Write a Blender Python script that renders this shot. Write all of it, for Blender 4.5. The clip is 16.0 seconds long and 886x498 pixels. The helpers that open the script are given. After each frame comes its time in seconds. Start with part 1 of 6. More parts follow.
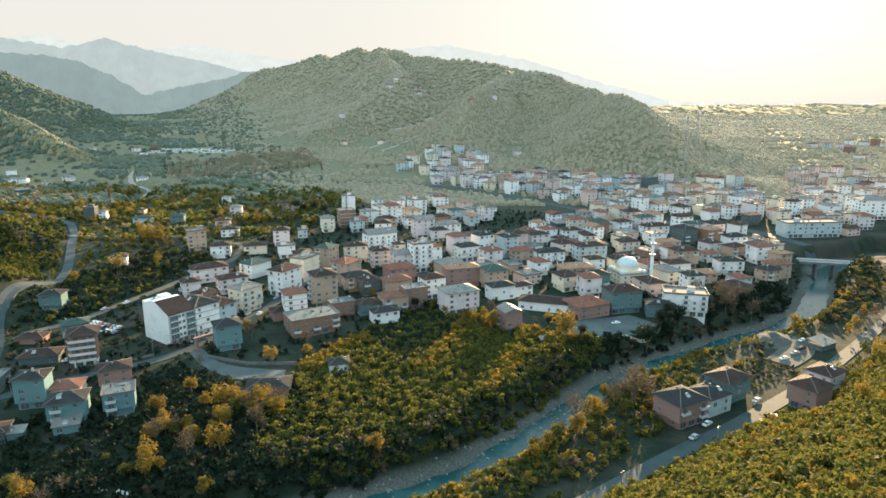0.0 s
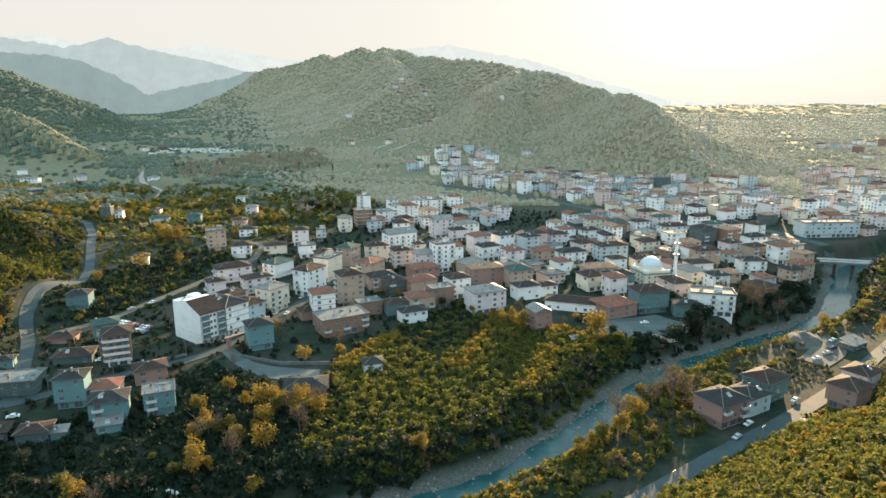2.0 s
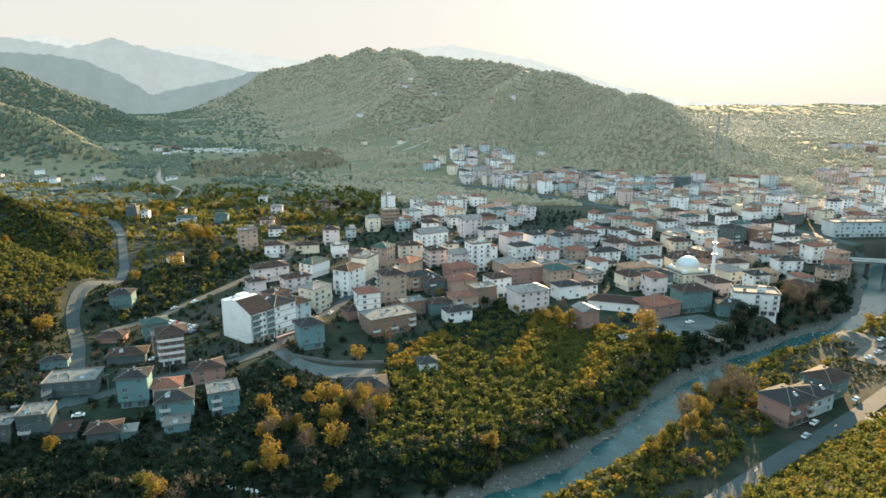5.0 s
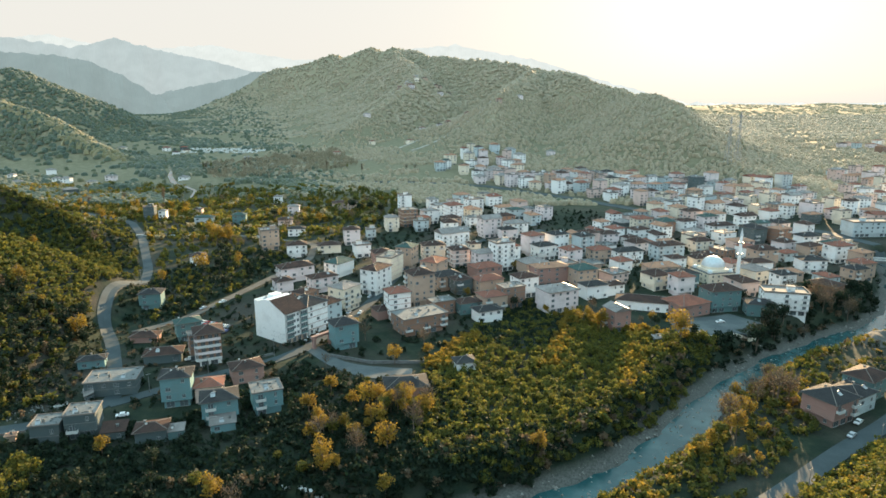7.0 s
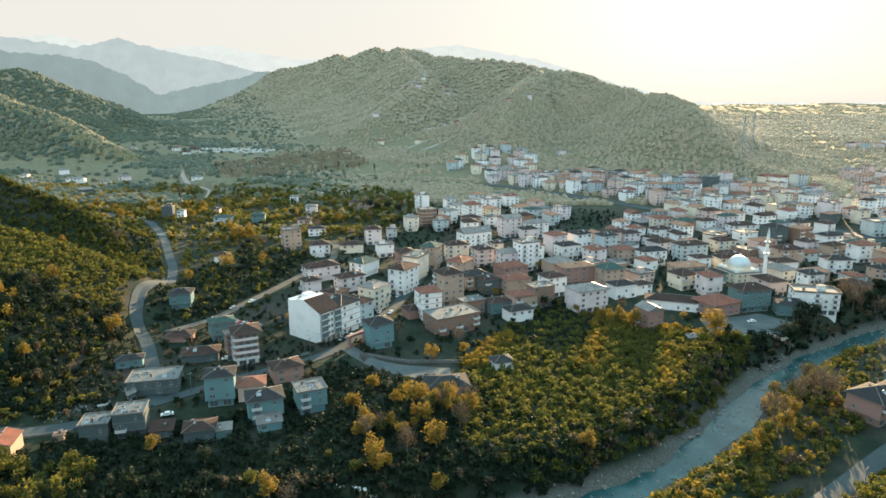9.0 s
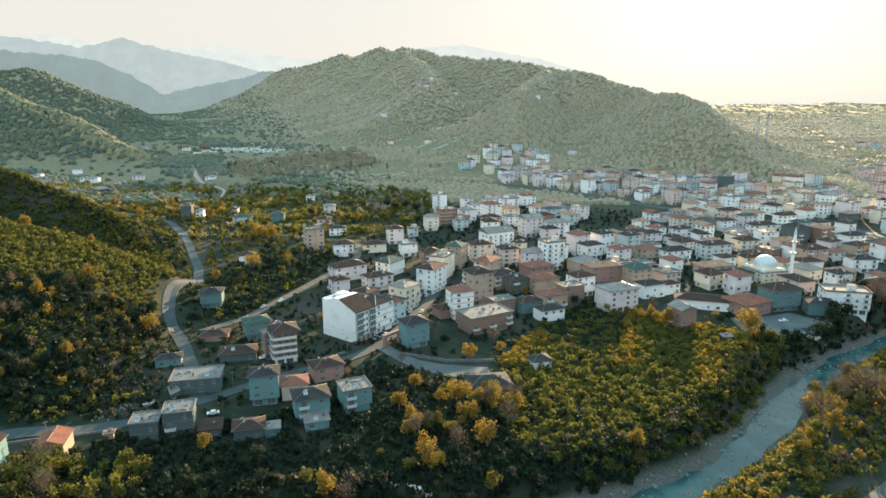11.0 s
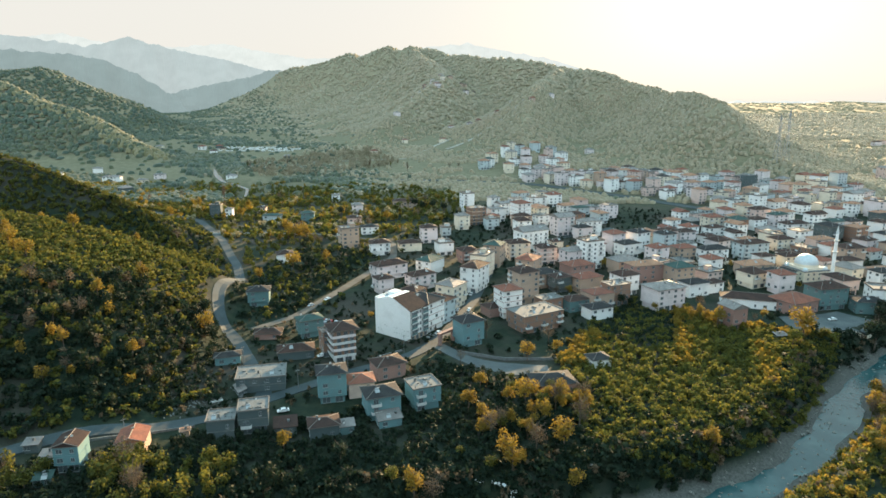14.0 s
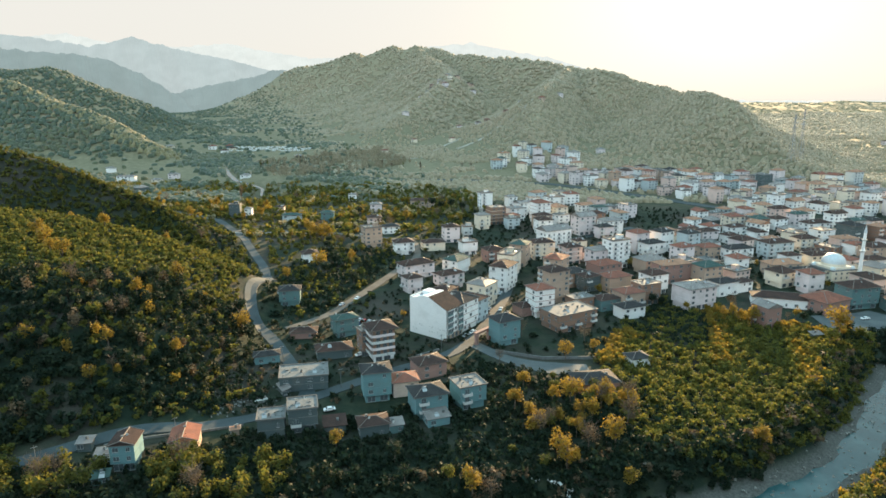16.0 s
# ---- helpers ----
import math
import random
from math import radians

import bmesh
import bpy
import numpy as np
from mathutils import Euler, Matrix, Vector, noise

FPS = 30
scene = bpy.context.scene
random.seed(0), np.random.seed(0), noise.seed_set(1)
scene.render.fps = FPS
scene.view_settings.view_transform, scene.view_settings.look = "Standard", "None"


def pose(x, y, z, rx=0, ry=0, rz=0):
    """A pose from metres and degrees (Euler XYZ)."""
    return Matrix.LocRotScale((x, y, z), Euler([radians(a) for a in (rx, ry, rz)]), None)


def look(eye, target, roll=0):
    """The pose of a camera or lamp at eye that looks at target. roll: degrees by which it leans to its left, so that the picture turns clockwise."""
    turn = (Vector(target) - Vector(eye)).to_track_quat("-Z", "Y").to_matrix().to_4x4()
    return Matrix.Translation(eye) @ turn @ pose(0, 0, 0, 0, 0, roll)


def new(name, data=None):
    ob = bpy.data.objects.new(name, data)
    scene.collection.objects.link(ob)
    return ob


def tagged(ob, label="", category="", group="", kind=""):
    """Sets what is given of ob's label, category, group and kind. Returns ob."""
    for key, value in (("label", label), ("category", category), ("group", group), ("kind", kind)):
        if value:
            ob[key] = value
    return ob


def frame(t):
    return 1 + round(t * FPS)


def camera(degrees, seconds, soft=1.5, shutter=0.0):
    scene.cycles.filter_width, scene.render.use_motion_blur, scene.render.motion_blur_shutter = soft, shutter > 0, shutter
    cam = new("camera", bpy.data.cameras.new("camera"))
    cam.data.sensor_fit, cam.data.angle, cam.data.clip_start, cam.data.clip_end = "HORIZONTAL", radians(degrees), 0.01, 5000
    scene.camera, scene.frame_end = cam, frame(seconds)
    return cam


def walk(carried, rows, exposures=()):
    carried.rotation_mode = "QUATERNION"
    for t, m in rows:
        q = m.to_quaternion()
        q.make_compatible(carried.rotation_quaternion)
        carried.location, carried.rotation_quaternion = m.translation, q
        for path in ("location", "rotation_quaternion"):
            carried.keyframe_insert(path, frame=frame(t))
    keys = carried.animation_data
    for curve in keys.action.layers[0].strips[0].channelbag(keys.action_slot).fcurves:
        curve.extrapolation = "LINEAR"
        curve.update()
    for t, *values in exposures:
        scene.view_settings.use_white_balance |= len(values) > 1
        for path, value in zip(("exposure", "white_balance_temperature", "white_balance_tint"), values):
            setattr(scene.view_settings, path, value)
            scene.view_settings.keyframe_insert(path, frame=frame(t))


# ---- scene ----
cam = camera(70.0, 16.0, soft=1.6)
METRES, EYE, TILT, LEAN, TURN = 125.0, 110.0, -13.0, 0.0, 0.0
ROWS = [
    (0.0, 0.0000, 0.0000, 0.0000, 0.000, 0.000, -0.000),
    (0.5, -0.0277, 0.0001, -0.0002, -0.022, 0.007, -0.020),
    (1.0, -0.0565, -0.0004, -0.0007, -0.000, 0.007, -0.020),
    (1.5, -0.0858, -0.0004, -0.0008, -0.007, -0.015, -0.020),
    (2.0, -0.1154, -0.0010, -0.0009, 0.007, -0.007, -0.020),
    (2.5, -0.1458, -0.0012, -0.0012, 0.015, -0.015, -0.020),
    (3.0, -0.1766, -0.0015, -0.0017, -0.000, -0.007, -0.030),
    (3.5, -0.2062, -0.0019, -0.0019, 0.000, -0.015, -0.030),
    (4.0, -0.2370, -0.0023, -0.0021, 0.029, -0.015, -0.040),
    (6.5, -0.3922, -0.0052, -0.0035, 0.037, -0.000, -0.000),
    (7.0, -0.4238, -0.0060, -0.0037, 0.044, -0.007, 0.000),
    (7.5, -0.4546, -0.0065, -0.0041, 0.059, -0.007, -0.000),
    (8.0, -0.4852, -0.0074, -0.0042, 0.103, -0.015, 0.010),
    (8.5, -0.5165, -0.0075, -0.0046, 0.117, -0.015, 0.000),
    (9.0, -0.5480, -0.0082, -0.0048, 0.132, -0.022, 0.010),
    (11.5, -0.7080, -0.0150, -0.0065, 0.242, -0.044, -0.030),
    (12.0, -0.7413, -0.0164, -0.0069, 0.271, -0.044, -0.050),
    (12.5, -0.7725, -0.0176, -0.0065, 0.308, -0.066, -0.050),
    (13.0, -0.8050, -0.0190, -0.0072, 0.315, -0.088, -0.040),
    (13.5, -0.8371, -0.0201, -0.0084, 0.345, -0.095, -0.040),
    (14.0, -0.8698, -0.0203, -0.0080, 0.381, -0.125, -0.030),
    (14.5, -0.9029, -0.0211, -0.0089, 0.381, -0.125, -0.020),
    (15.0, -0.9353, -0.0224, -0.0092, 0.440, -0.132, -0.030),
    (15.5, -0.9700, -0.0229, -0.0098, 0.440, -0.147, -0.030),
    (16.0, -0.9997, -0.0244, -0.0098, 0.476, -0.154, -0.010),
]
walk(cam, [(t, pose(0, 0, EYE, TILT, LEAN, TURN) @ pose(METRES * x, METRES * y, METRES * z, 90 + pitch, roll, yaw)) for t, x, y, z, yaw, pitch, roll in ROWS], exposures=[(0.0, 1.75, 6500, 10), (16.0, 1.75, 6500, 10)])


# ---------------------------------------------------------------- daylight
SUN_TURN, SUN_HIGH = 23.0, 9.5  # degrees to the right of the view, and above the horizon
world = bpy.data.worlds.new("evening")
scene.world = world
world.use_nodes = True
sky = world.node_tree.nodes.new("ShaderNodeTexSky")
sky.sky_type, sky.sun_disc = "NISHITA", False
sky.sun_elevation, sky.sun_rotation = radians(SUN_HIGH), radians(SUN_TURN)
sky.air_density, sky.dust_density, sky.ozone_density = 1.0, 3.5, 3.0
# evening haze: cream round the sun, a cool sky overhead; unseen sky opposite brightened as added fill
tree_ = world.node_tree
place = tree_.nodes.new("ShaderNodeTexCoord")
parts_ = tree_.nodes.new("ShaderNodeSeparateXYZ")
tree_.links.new(place.outputs["Generated"], parts_.inputs[0])
clearing = tree_.nodes.new("ShaderNodeMapRange")
clearing.interpolation_type = "SMOOTHSTEP"
clearing.inputs[1].default_value, clearing.inputs[2].default_value = 0.12, 0.75
tree_.links.new(parts_.outputs["Z"], clearing.inputs[0])
away = tree_.nodes.new("ShaderNodeMapRange")
away.interpolation_type = "SMOOTHSTEP"
away.inputs[1].default_value, away.inputs[2].default_value = 0.75, -0.4
tree_.links.new(parts_.outputs["Y"], away.inputs[0])
low = tree_.nodes.new("ShaderNodeMix")
low.data_type = "RGBA"
low.inputs[6].default_value = (2.64, 2.56, 2.36, 1.0)
# added fill from behind the view, for walls and slopes facing it
low.inputs[7].default_value = (5.7, 6.7, 7.3, 1.0)
tree_.links.new(away.outputs[0], low.inputs[0])
haze = tree_.nodes.new("ShaderNodeMix")
haze.data_type = "RGBA"
tree_.links.new(low.outputs[2], haze.inputs[6])
haze.inputs[7].default_value = (2.7, 4.4, 5.0, 1.0)
tree_.links.new(clearing.outputs[0], haze.inputs[0])
veil = tree_.nodes.new("ShaderNodeMix")
veil.data_type = "RGBA"
veil.inputs[0].default_value = 0.97
tree_.links.new(sky.outputs[0], veil.inputs[6])
tree_.links.new(haze.outputs[2], veil.inputs[7])
tree_.nodes["Background"].inputs["Strength"].default_value = 0.1
tree_.links.new(veil.outputs[2], tree_.nodes["Background"].inputs["Color"])
sun = new("sun", bpy.data.lights.new("sun", "SUN"))
sun.data.energy, sun.data.angle, sun.data.color = 5.0, radians(0.6), (1.0, 0.7, 0.38)
sun.matrix_world = look((0, 0, 300), (-math.sin(radians(SUN_TURN)) * 100, -math.cos(radians(SUN_TURN)) * 100, 300 - math.tan(radians(SUN_HIGH)) * 100))



# ---------------------------------------------------------------- materials
def nodes(name):
    m = bpy.data.materials.new(name)
    m.use_nodes = True
    t = m.node_tree
    return m, t, t.nodes["Principled BSDF"]


def add(t, kind, **values):
    n = t.nodes.new(kind)
    for key, value in values.items():
        n.inputs[key.replace("_", " ")].default_value = value
    return n


def noise_node(t, size, detail=4.0, rough=0.55, local=False):
    """Noise whose features are about size metres."""
    co = t.nodes.new("ShaderNodeTexCoord") if local else t.nodes.new("ShaderNodeNewGeometry")
    n = add(t, "ShaderNodeTexNoise", Scale=1.0 / size, Detail=detail, Roughness=rough)
    t.links.new(co.outputs["Object" if local else "Position"], n.inputs["Vector"])
    return n


def ramp(t, source, stops):
    r = t.nodes.new("ShaderNodeValToRGB")
    while len(r.color_ramp.elements) < len(stops):
        r.color_ramp.elements.new(0.5)
    for e, (at, c) in zip(r.color_ramp.elements, stops):
        e.position, e.color = at, (*c, 1)
    t.links.new(source, r.inputs[0])
    return r.outputs[0]


def blend(t, a, b, fac, how="MIX"):
    """Mix of two colours; each is a socket or a triple."""
    m = t.nodes.new("ShaderNodeMix")
    m.data_type, m.blend_type = "RGBA", how
    for value, i in ((a, 6), (b, 7)):
        if isinstance(value, tuple):
            m.inputs[i].default_value = (*value, 1)
        else:
            t.links.new(value, m.inputs[i])
    if isinstance(fac, float):
        m.inputs[0].default_value = fac
    else:
        t.links.new(fac, m.inputs[0])
    return m.outputs[2]


def relief(t, bsdf, source, depth, strength=0.6):
    b = add(t, "ShaderNodeBump", Strength=strength, Distance=depth)
    t.links.new(source, b.inputs["Height"])
    t.links.new(b.outputs[0], bsdf.inputs["Normal"])


def span(t, source, low, high, a=0.0, b=1.0):
    r = add(t, "ShaderNodeMapRange")
    for i, v in enumerate((low, high, a, b)):
        r.inputs[i + 1].default_value = v
    t.links.new(source, r.inputs[0])
    return r.outputs[0]


def plaster(name, colour, dirt=(0.16, 0.14, 0.12), wear=0.35):
    m, t, p = nodes(name)
    big, fine = noise_node(t, 5.0), noise_node(t, 0.5, 6.0, 0.7)
    info = t.nodes.new("ShaderNodeObjectInfo")
    base = blend(t, colour, tuple(c * 0.72 for c in colour), span(t, info.outputs["Random"], 0, 1, 0, 0.35))
    base = blend(t, base, dirt, span(t, big.outputs[0], 0.5, 0.78, 0, wear))
    base = blend(t, base, tuple(c * 0.75 for c in colour), span(t, fine.outputs[0], 0.45, 0.75, 0, 0.5))
    t.links.new(base, p.inputs["Base Color"])
    p.inputs["Roughness"].default_value = 0.9
    relief(t, p, fine.outputs[0], 0.03)
    return m


def tiled(name, colour, dark, gloss=0.75):
    """Clay tiles or sheet seen from afar: rows down the slope, stains, some replaced pieces."""
    m, t, p = nodes(name)
    big, fine = noise_node(t, 3.5), noise_node(t, 0.35, 5.0, 0.7)
    co = t.nodes.new("ShaderNodeTexCoord")
    w = add(t, "ShaderNodeTexWave", Scale=1.1, Distortion=1.2, Detail=2.0)
    t.links.new(co.outputs["Object"], w.inputs["Vector"])
    info = t.nodes.new("ShaderNodeObjectInfo")
    base = blend(t, colour, dark, span(t, big.outputs[0], 0.38, 0.68))
    base = blend(t, base, tuple(c * 1.2 for c in dark), span(t, info.outputs["Random"], 0, 1, 0, 0.55))
    base = blend(t, base, tuple(c * 0.5 for c in dark), span(t, fine.outputs[0], 0.5, 0.8, 0, 0.7))
    t.links.new(base, p.inputs["Base Color"])
    t.links.new(span(t, fine.outputs[0], 0.3, 0.7, gloss - 0.12, gloss + 0.2), p.inputs["Roughness"])
    p.inputs["Specular IOR Level"].default_value = 0.25 if gloss < 0.6 else 0.08
    h = blend(t, w.outputs[0], fine.outputs[0], 0.5)
    relief(t, p, h, 0.08, 0.7)
    return m


def leafy(name, shades, glow=0.45, patch=14.0, dry=(0.2, 0.13, 0.05), twig=0.0, down=0.0):
    """Leaves: each clump has its own shade, and lets some light through."""
    m, t, p = nodes(name)
    geo = t.nodes.new("ShaderNodeNewGeometry")
    info = t.nodes.new("ShaderNodeObjectInfo")
    shade = ramp(t, geo.outputs["Random Per Island"], [(i / (len(shades) - 1), c) for i, c in enumerate(shades)])
    big = noise_node(t, patch)
    shade = blend(t, shade, dry, span(t, big.outputs[0], 0.5, 0.75, 0, 0.6))
    shade = blend(t, shade, tuple(c * 0.55 for c in shades[0]), span(t, info.outputs["Random"], 0, 1, 0, 0.4))
    if twig:  # crowns seen from afar: branches and gaps within each clump
        fine = noise_node(t, twig, 5.0, 0.75)
        shade = blend(t, shade, tuple(c * 0.6 for c in shades[0]), span(t, fine.outputs[0], 0.45, 0.7, 0, 0.3))
        relief(t, p, fine.outputs[0], twig * 0.25, 0.5)
    t.links.new(shade, p.inputs["Base Color"])
    p.inputs["Roughness"].default_value = 0.75
    p.inputs["Specular IOR Level"].default_value = 0.25
    p.inputs["Sheen Weight"].default_value, p.inputs["Sheen Roughness"].default_value = down, 0.45
    tr = t.nodes.new("ShaderNodeBsdfTranslucent")
    t.links.new(shade, tr.inputs["Color"])
    mix = add(t, "ShaderNodeMixShader", Fac=glow)
    t.links.new(p.outputs[0], mix.inputs[1])
    t.links.new(tr.outputs[0], mix.inputs[2])
    t.links.new(mix.outputs[0], t.nodes["Material Output"].inputs["Surface"])
    return m


def plain_mat(name, colour, rough=0.7, metal=0.0, grain=0.25, size=0.4):
    m, t, p = nodes(name)
    n = noise_node(t, size, 5.0, 0.65)
    t.links.new(blend(t, colour, tuple(c * 0.6 for c in colour), span(t, n.outputs[0], 0.4, 0.7, 0, grain * 2)), p.inputs["Base Color"])
    p.inputs["Roughness"].default_value, p.inputs["Metallic"].default_value = rough, metal
    relief(t, p, n.outputs[0], 0.02, 0.4)
    return m


def ground_mat():
    m, t, p = nodes("meadow_and_soil")
    broad, mid, fine = noise_node(t, 38.0, 6.0), noise_node(t, 7.0, 6.0, 0.65), noise_node(t, 0.8, 6.0, 0.7)
    grass = ramp(t, mid.outputs[0], [(0.3, (0.008, 0.017, 0.012)), (0.5, (0.015, 0.026, 0.016)), (0.7, (0.035, 0.042, 0.024))])
    soil = ramp(t, fine.outputs[0], [(0.3, (0.03, 0.028, 0.024)), (0.7, (0.07, 0.06, 0.05))])
    c = blend(t, grass, soil, span(t, broad.outputs[0], 0.46, 0.64, 0, 0.85))
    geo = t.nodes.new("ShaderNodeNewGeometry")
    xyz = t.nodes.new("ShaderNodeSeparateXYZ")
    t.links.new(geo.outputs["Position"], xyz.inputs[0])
    # far fields are coloured paler with distance to stand in for haze
    hazy_field = ramp(t, mid.outputs[0], [(0.3, (0.12, 0.115, 0.07)), (0.5, (0.165, 0.15, 0.095)), (0.7, (0.22, 0.19, 0.125))])
    c = blend(t, c, hazy_field, span(t, xyz.outputs["Y"], 580.0, 820.0))
    # leaf litter on the far hills, its colour also paled for haze
    hazy_litter = ramp(t, mid.outputs[0], [(0.3, (0.21, 0.185, 0.12)), (0.55, (0.24, 0.205, 0.135)), (0.75, (0.28, 0.23, 0.155))])
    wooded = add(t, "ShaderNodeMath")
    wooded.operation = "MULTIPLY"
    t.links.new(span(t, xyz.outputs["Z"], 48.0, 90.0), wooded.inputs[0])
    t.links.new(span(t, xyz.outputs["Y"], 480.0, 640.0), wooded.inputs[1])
    c = blend(t, c, hazy_litter, wooded.outputs[0])
    stone = ramp(t, fine.outputs[0], [(0.3, (0.035, 0.037, 0.036)), (0.7, (0.14, 0.135, 0.122))])
    c = blend(t, stone, c, span(t, xyz.outputs["Z"], -9.2, -6.5))
    t.links.new(c, p.inputs["Base Color"])
    p.inputs["Roughness"].default_value = 0.95
    p.inputs["Specular IOR Level"].default_value = 0.2
    relief(t, p, blend(t, mid.outputs[0], fine.outputs[0], 0.5), 0.5)
    return m


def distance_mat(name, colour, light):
    """Hills so far off that they are part of the sky's backdrop; their haze is painted as emission."""
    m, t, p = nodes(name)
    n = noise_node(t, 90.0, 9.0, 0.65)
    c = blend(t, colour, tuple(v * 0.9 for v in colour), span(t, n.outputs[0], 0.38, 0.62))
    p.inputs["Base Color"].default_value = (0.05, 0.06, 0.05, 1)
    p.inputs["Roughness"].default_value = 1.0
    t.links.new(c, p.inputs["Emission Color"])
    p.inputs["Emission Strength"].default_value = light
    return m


def water_mat():
    m, t, p = nodes("river_water")
    n, fine = noise_node(t, 2.2, 4.0), noise_node(t, 9.0, 3.0)
    p.inputs["Roughness"].default_value = 0.2
    p.inputs["Specular IOR Level"].default_value = 0.35
    t.links.new(blend(t, (0.014, 0.058, 0.064), (0.04, 0.1, 0.104), span(t, fine.outputs[0], 0.45, 0.7)), p.inputs["Base Color"])
    relief(t, p, n.outputs[0], 0.12, 0.35)
    return m


def road_mat(name, low, high, rough=0.8):
    m, t, p = nodes(name)
    big, fine = noise_node(t, 9.0), noise_node(t, 0.7, 6.0, 0.7)
    c = blend(t, low, high, span(t, big.outputs[0], 0.35, 0.68))
    c = blend(t, c, tuple(v * 0.6 for v in low), span(t, fine.outputs[0], 0.5, 0.75, 0, 0.6))
    t.links.new(c, p.inputs["Base Color"])
    p.inputs["Roughness"].default_value = rough
    relief(t, p, fine.outputs[0], 0.03)
    return m


WALL = {
    "white": plaster("white_plaster", (0.8, 0.8, 0.79), wear=0.22),
    "cream": plaster("cream_plaster", (0.72, 0.64, 0.52)),
    "lilac": plaster("pale_lilac_plaster", (0.68, 0.6, 0.6)),
    # blue paint darkened: the near houses' shade is put into the colour
    "blue": plaster("shaded_blue_plaster", (0.13, 0.25, 0.27)),
    # blue paled to stand in for haze over the farther walls
    "sky": plaster("haze_paled_blue_plaster", (0.45, 0.52, 0.54)),
    "teal": plaster("teal_plaster", (0.1, 0.19, 0.195)),
    "tan": plaster("tan_plaster", (0.42, 0.31, 0.24)),
    "pink": plaster("pink_plaster", (0.62, 0.47, 0.42)),
    "yellow": plaster("yellow_plaster", (0.58, 0.43, 0.2)),
    # grey render, with the near quarter's shade mixed into its colour
    "grey": plaster("shaded_grey_render", (0.075, 0.105, 0.11), wear=0.5),
    "brick": plaster("hollow_brick", (0.26, 0.15, 0.105), dirt=(0.24, 0.22, 0.2), wear=0.5),
    "rose": plaster("old_rose_plaster", (0.32, 0.19, 0.16)),
}
ROOF = {
    "brown": tiled("brown_tiles", (0.085, 0.048, 0.038), (0.038, 0.028, 0.026)),
    "red": tiled("red_tiles", (0.27, 0.105, 0.07), (0.15, 0.07, 0.055)),
    "dark": tiled("dark_sheet_roof", (0.05, 0.05, 0.05), (0.03, 0.03, 0.032), 0.8),
    "green": tiled("green_sheet_roof", (0.06, 0.1, 0.092), (0.04, 0.07, 0.065), 0.75),
    "grey": tiled("weathered_sheet_roof", (0.24, 0.22, 0.21), (0.13, 0.12, 0.115), 0.42),
    "orange": tiled("orange_tiles", (0.4, 0.22, 0.14), (0.26, 0.145, 0.1)),
}
TRIM = plain_mat("roof_edge_paint", (0.17, 0.15, 0.135), 0.7)
SLAB = plain_mat("bare_concrete", (0.15, 0.16, 0.16), 0.85, size=1.2, grain=0.5)
FRAME = plain_mat("white_painted_parapet", (0.55, 0.56, 0.55), 0.5)
CASEMENT = plain_mat("pale_window_frame", (0.36, 0.37, 0.37), 0.5)
GLASS, _t, _p = nodes("window_glass")
_p.inputs["Base Color"].default_value, _p.inputs["Roughness"].default_value = (0.09, 0.11, 0.12, 1), 0.15
STEEL = plain_mat("galvanised_steel", (0.34, 0.35, 0.36), 0.45, 0.8)
WOOD = plain_mat("weathered_timber", (0.2, 0.14, 0.09), 0.85)
BARK = plain_mat("bark", (0.11, 0.085, 0.065), 0.95, size=0.25)
ROCK = plain_mat("river_rock", (0.22, 0.21, 0.19), 0.9, size=0.7, grain=0.4)
ASPHALT = road_mat("worn_asphalt", (0.022, 0.037, 0.043), (0.042, 0.06, 0.066))
GRAVEL = road_mat("pale_gravel", (0.055, 0.055, 0.05), (0.11, 0.105, 0.095), 0.95)
TRACK = road_mat("dusty_track", (0.3, 0.28, 0.24), (0.42, 0.39, 0.34), 0.95)
PAVING = road_mat("concrete_yard", (0.055, 0.07, 0.075), (0.095, 0.11, 0.112), 0.9)
GROUND, WATER = ground_mat(), water_mat()
HAZEL = leafy("hazel_leaves", [(0.05, 0.072, 0.02), (0.1, 0.113, 0.025), (0.205, 0.175, 0.03), (0.13, 0.133, 0.029)], 0.52, dry=(0.105, 0.105, 0.035))
GOLD = leafy("young_golden_leaves", [(0.2, 0.14, 0.025), (0.32, 0.215, 0.03), (0.26, 0.185, 0.035)], 0.5, dry=(0.24, 0.15, 0.045))
# dark leaves, deepened so they also carry the shade of the near slopes
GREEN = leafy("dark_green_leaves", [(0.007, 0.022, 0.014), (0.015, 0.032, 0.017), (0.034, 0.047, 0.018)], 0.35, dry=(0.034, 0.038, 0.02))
TWIGS = leafy("bare_twigs", [(0.1, 0.075, 0.05), (0.16, 0.115, 0.07), (0.2, 0.14, 0.08)], 0.3, dry=(0.18, 0.12, 0.07))
# distant woods: leaf colours paled and evened out to stand in for haze
HAZY_WOODS = leafy("hill_woods", [(0.3, 0.26, 0.175), (0.34, 0.285, 0.19), (0.4, 0.32, 0.215), (0.31, 0.275, 0.175)], 0.25, patch=130.0, dry=(0.4, 0.3, 0.2), twig=2.4, down=0.25)
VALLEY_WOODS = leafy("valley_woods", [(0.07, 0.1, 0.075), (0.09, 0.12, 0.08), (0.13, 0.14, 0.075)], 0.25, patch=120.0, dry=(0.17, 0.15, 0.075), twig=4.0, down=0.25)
HAZY_PLAIN_WOODS = leafy("plain_woods", [(0.27, 0.25, 0.13), (0.33, 0.29, 0.16), (0.4, 0.33, 0.19)], 0.35, patch=160.0, dry=(0.4, 0.32, 0.19), twig=6.0, down=0.25)
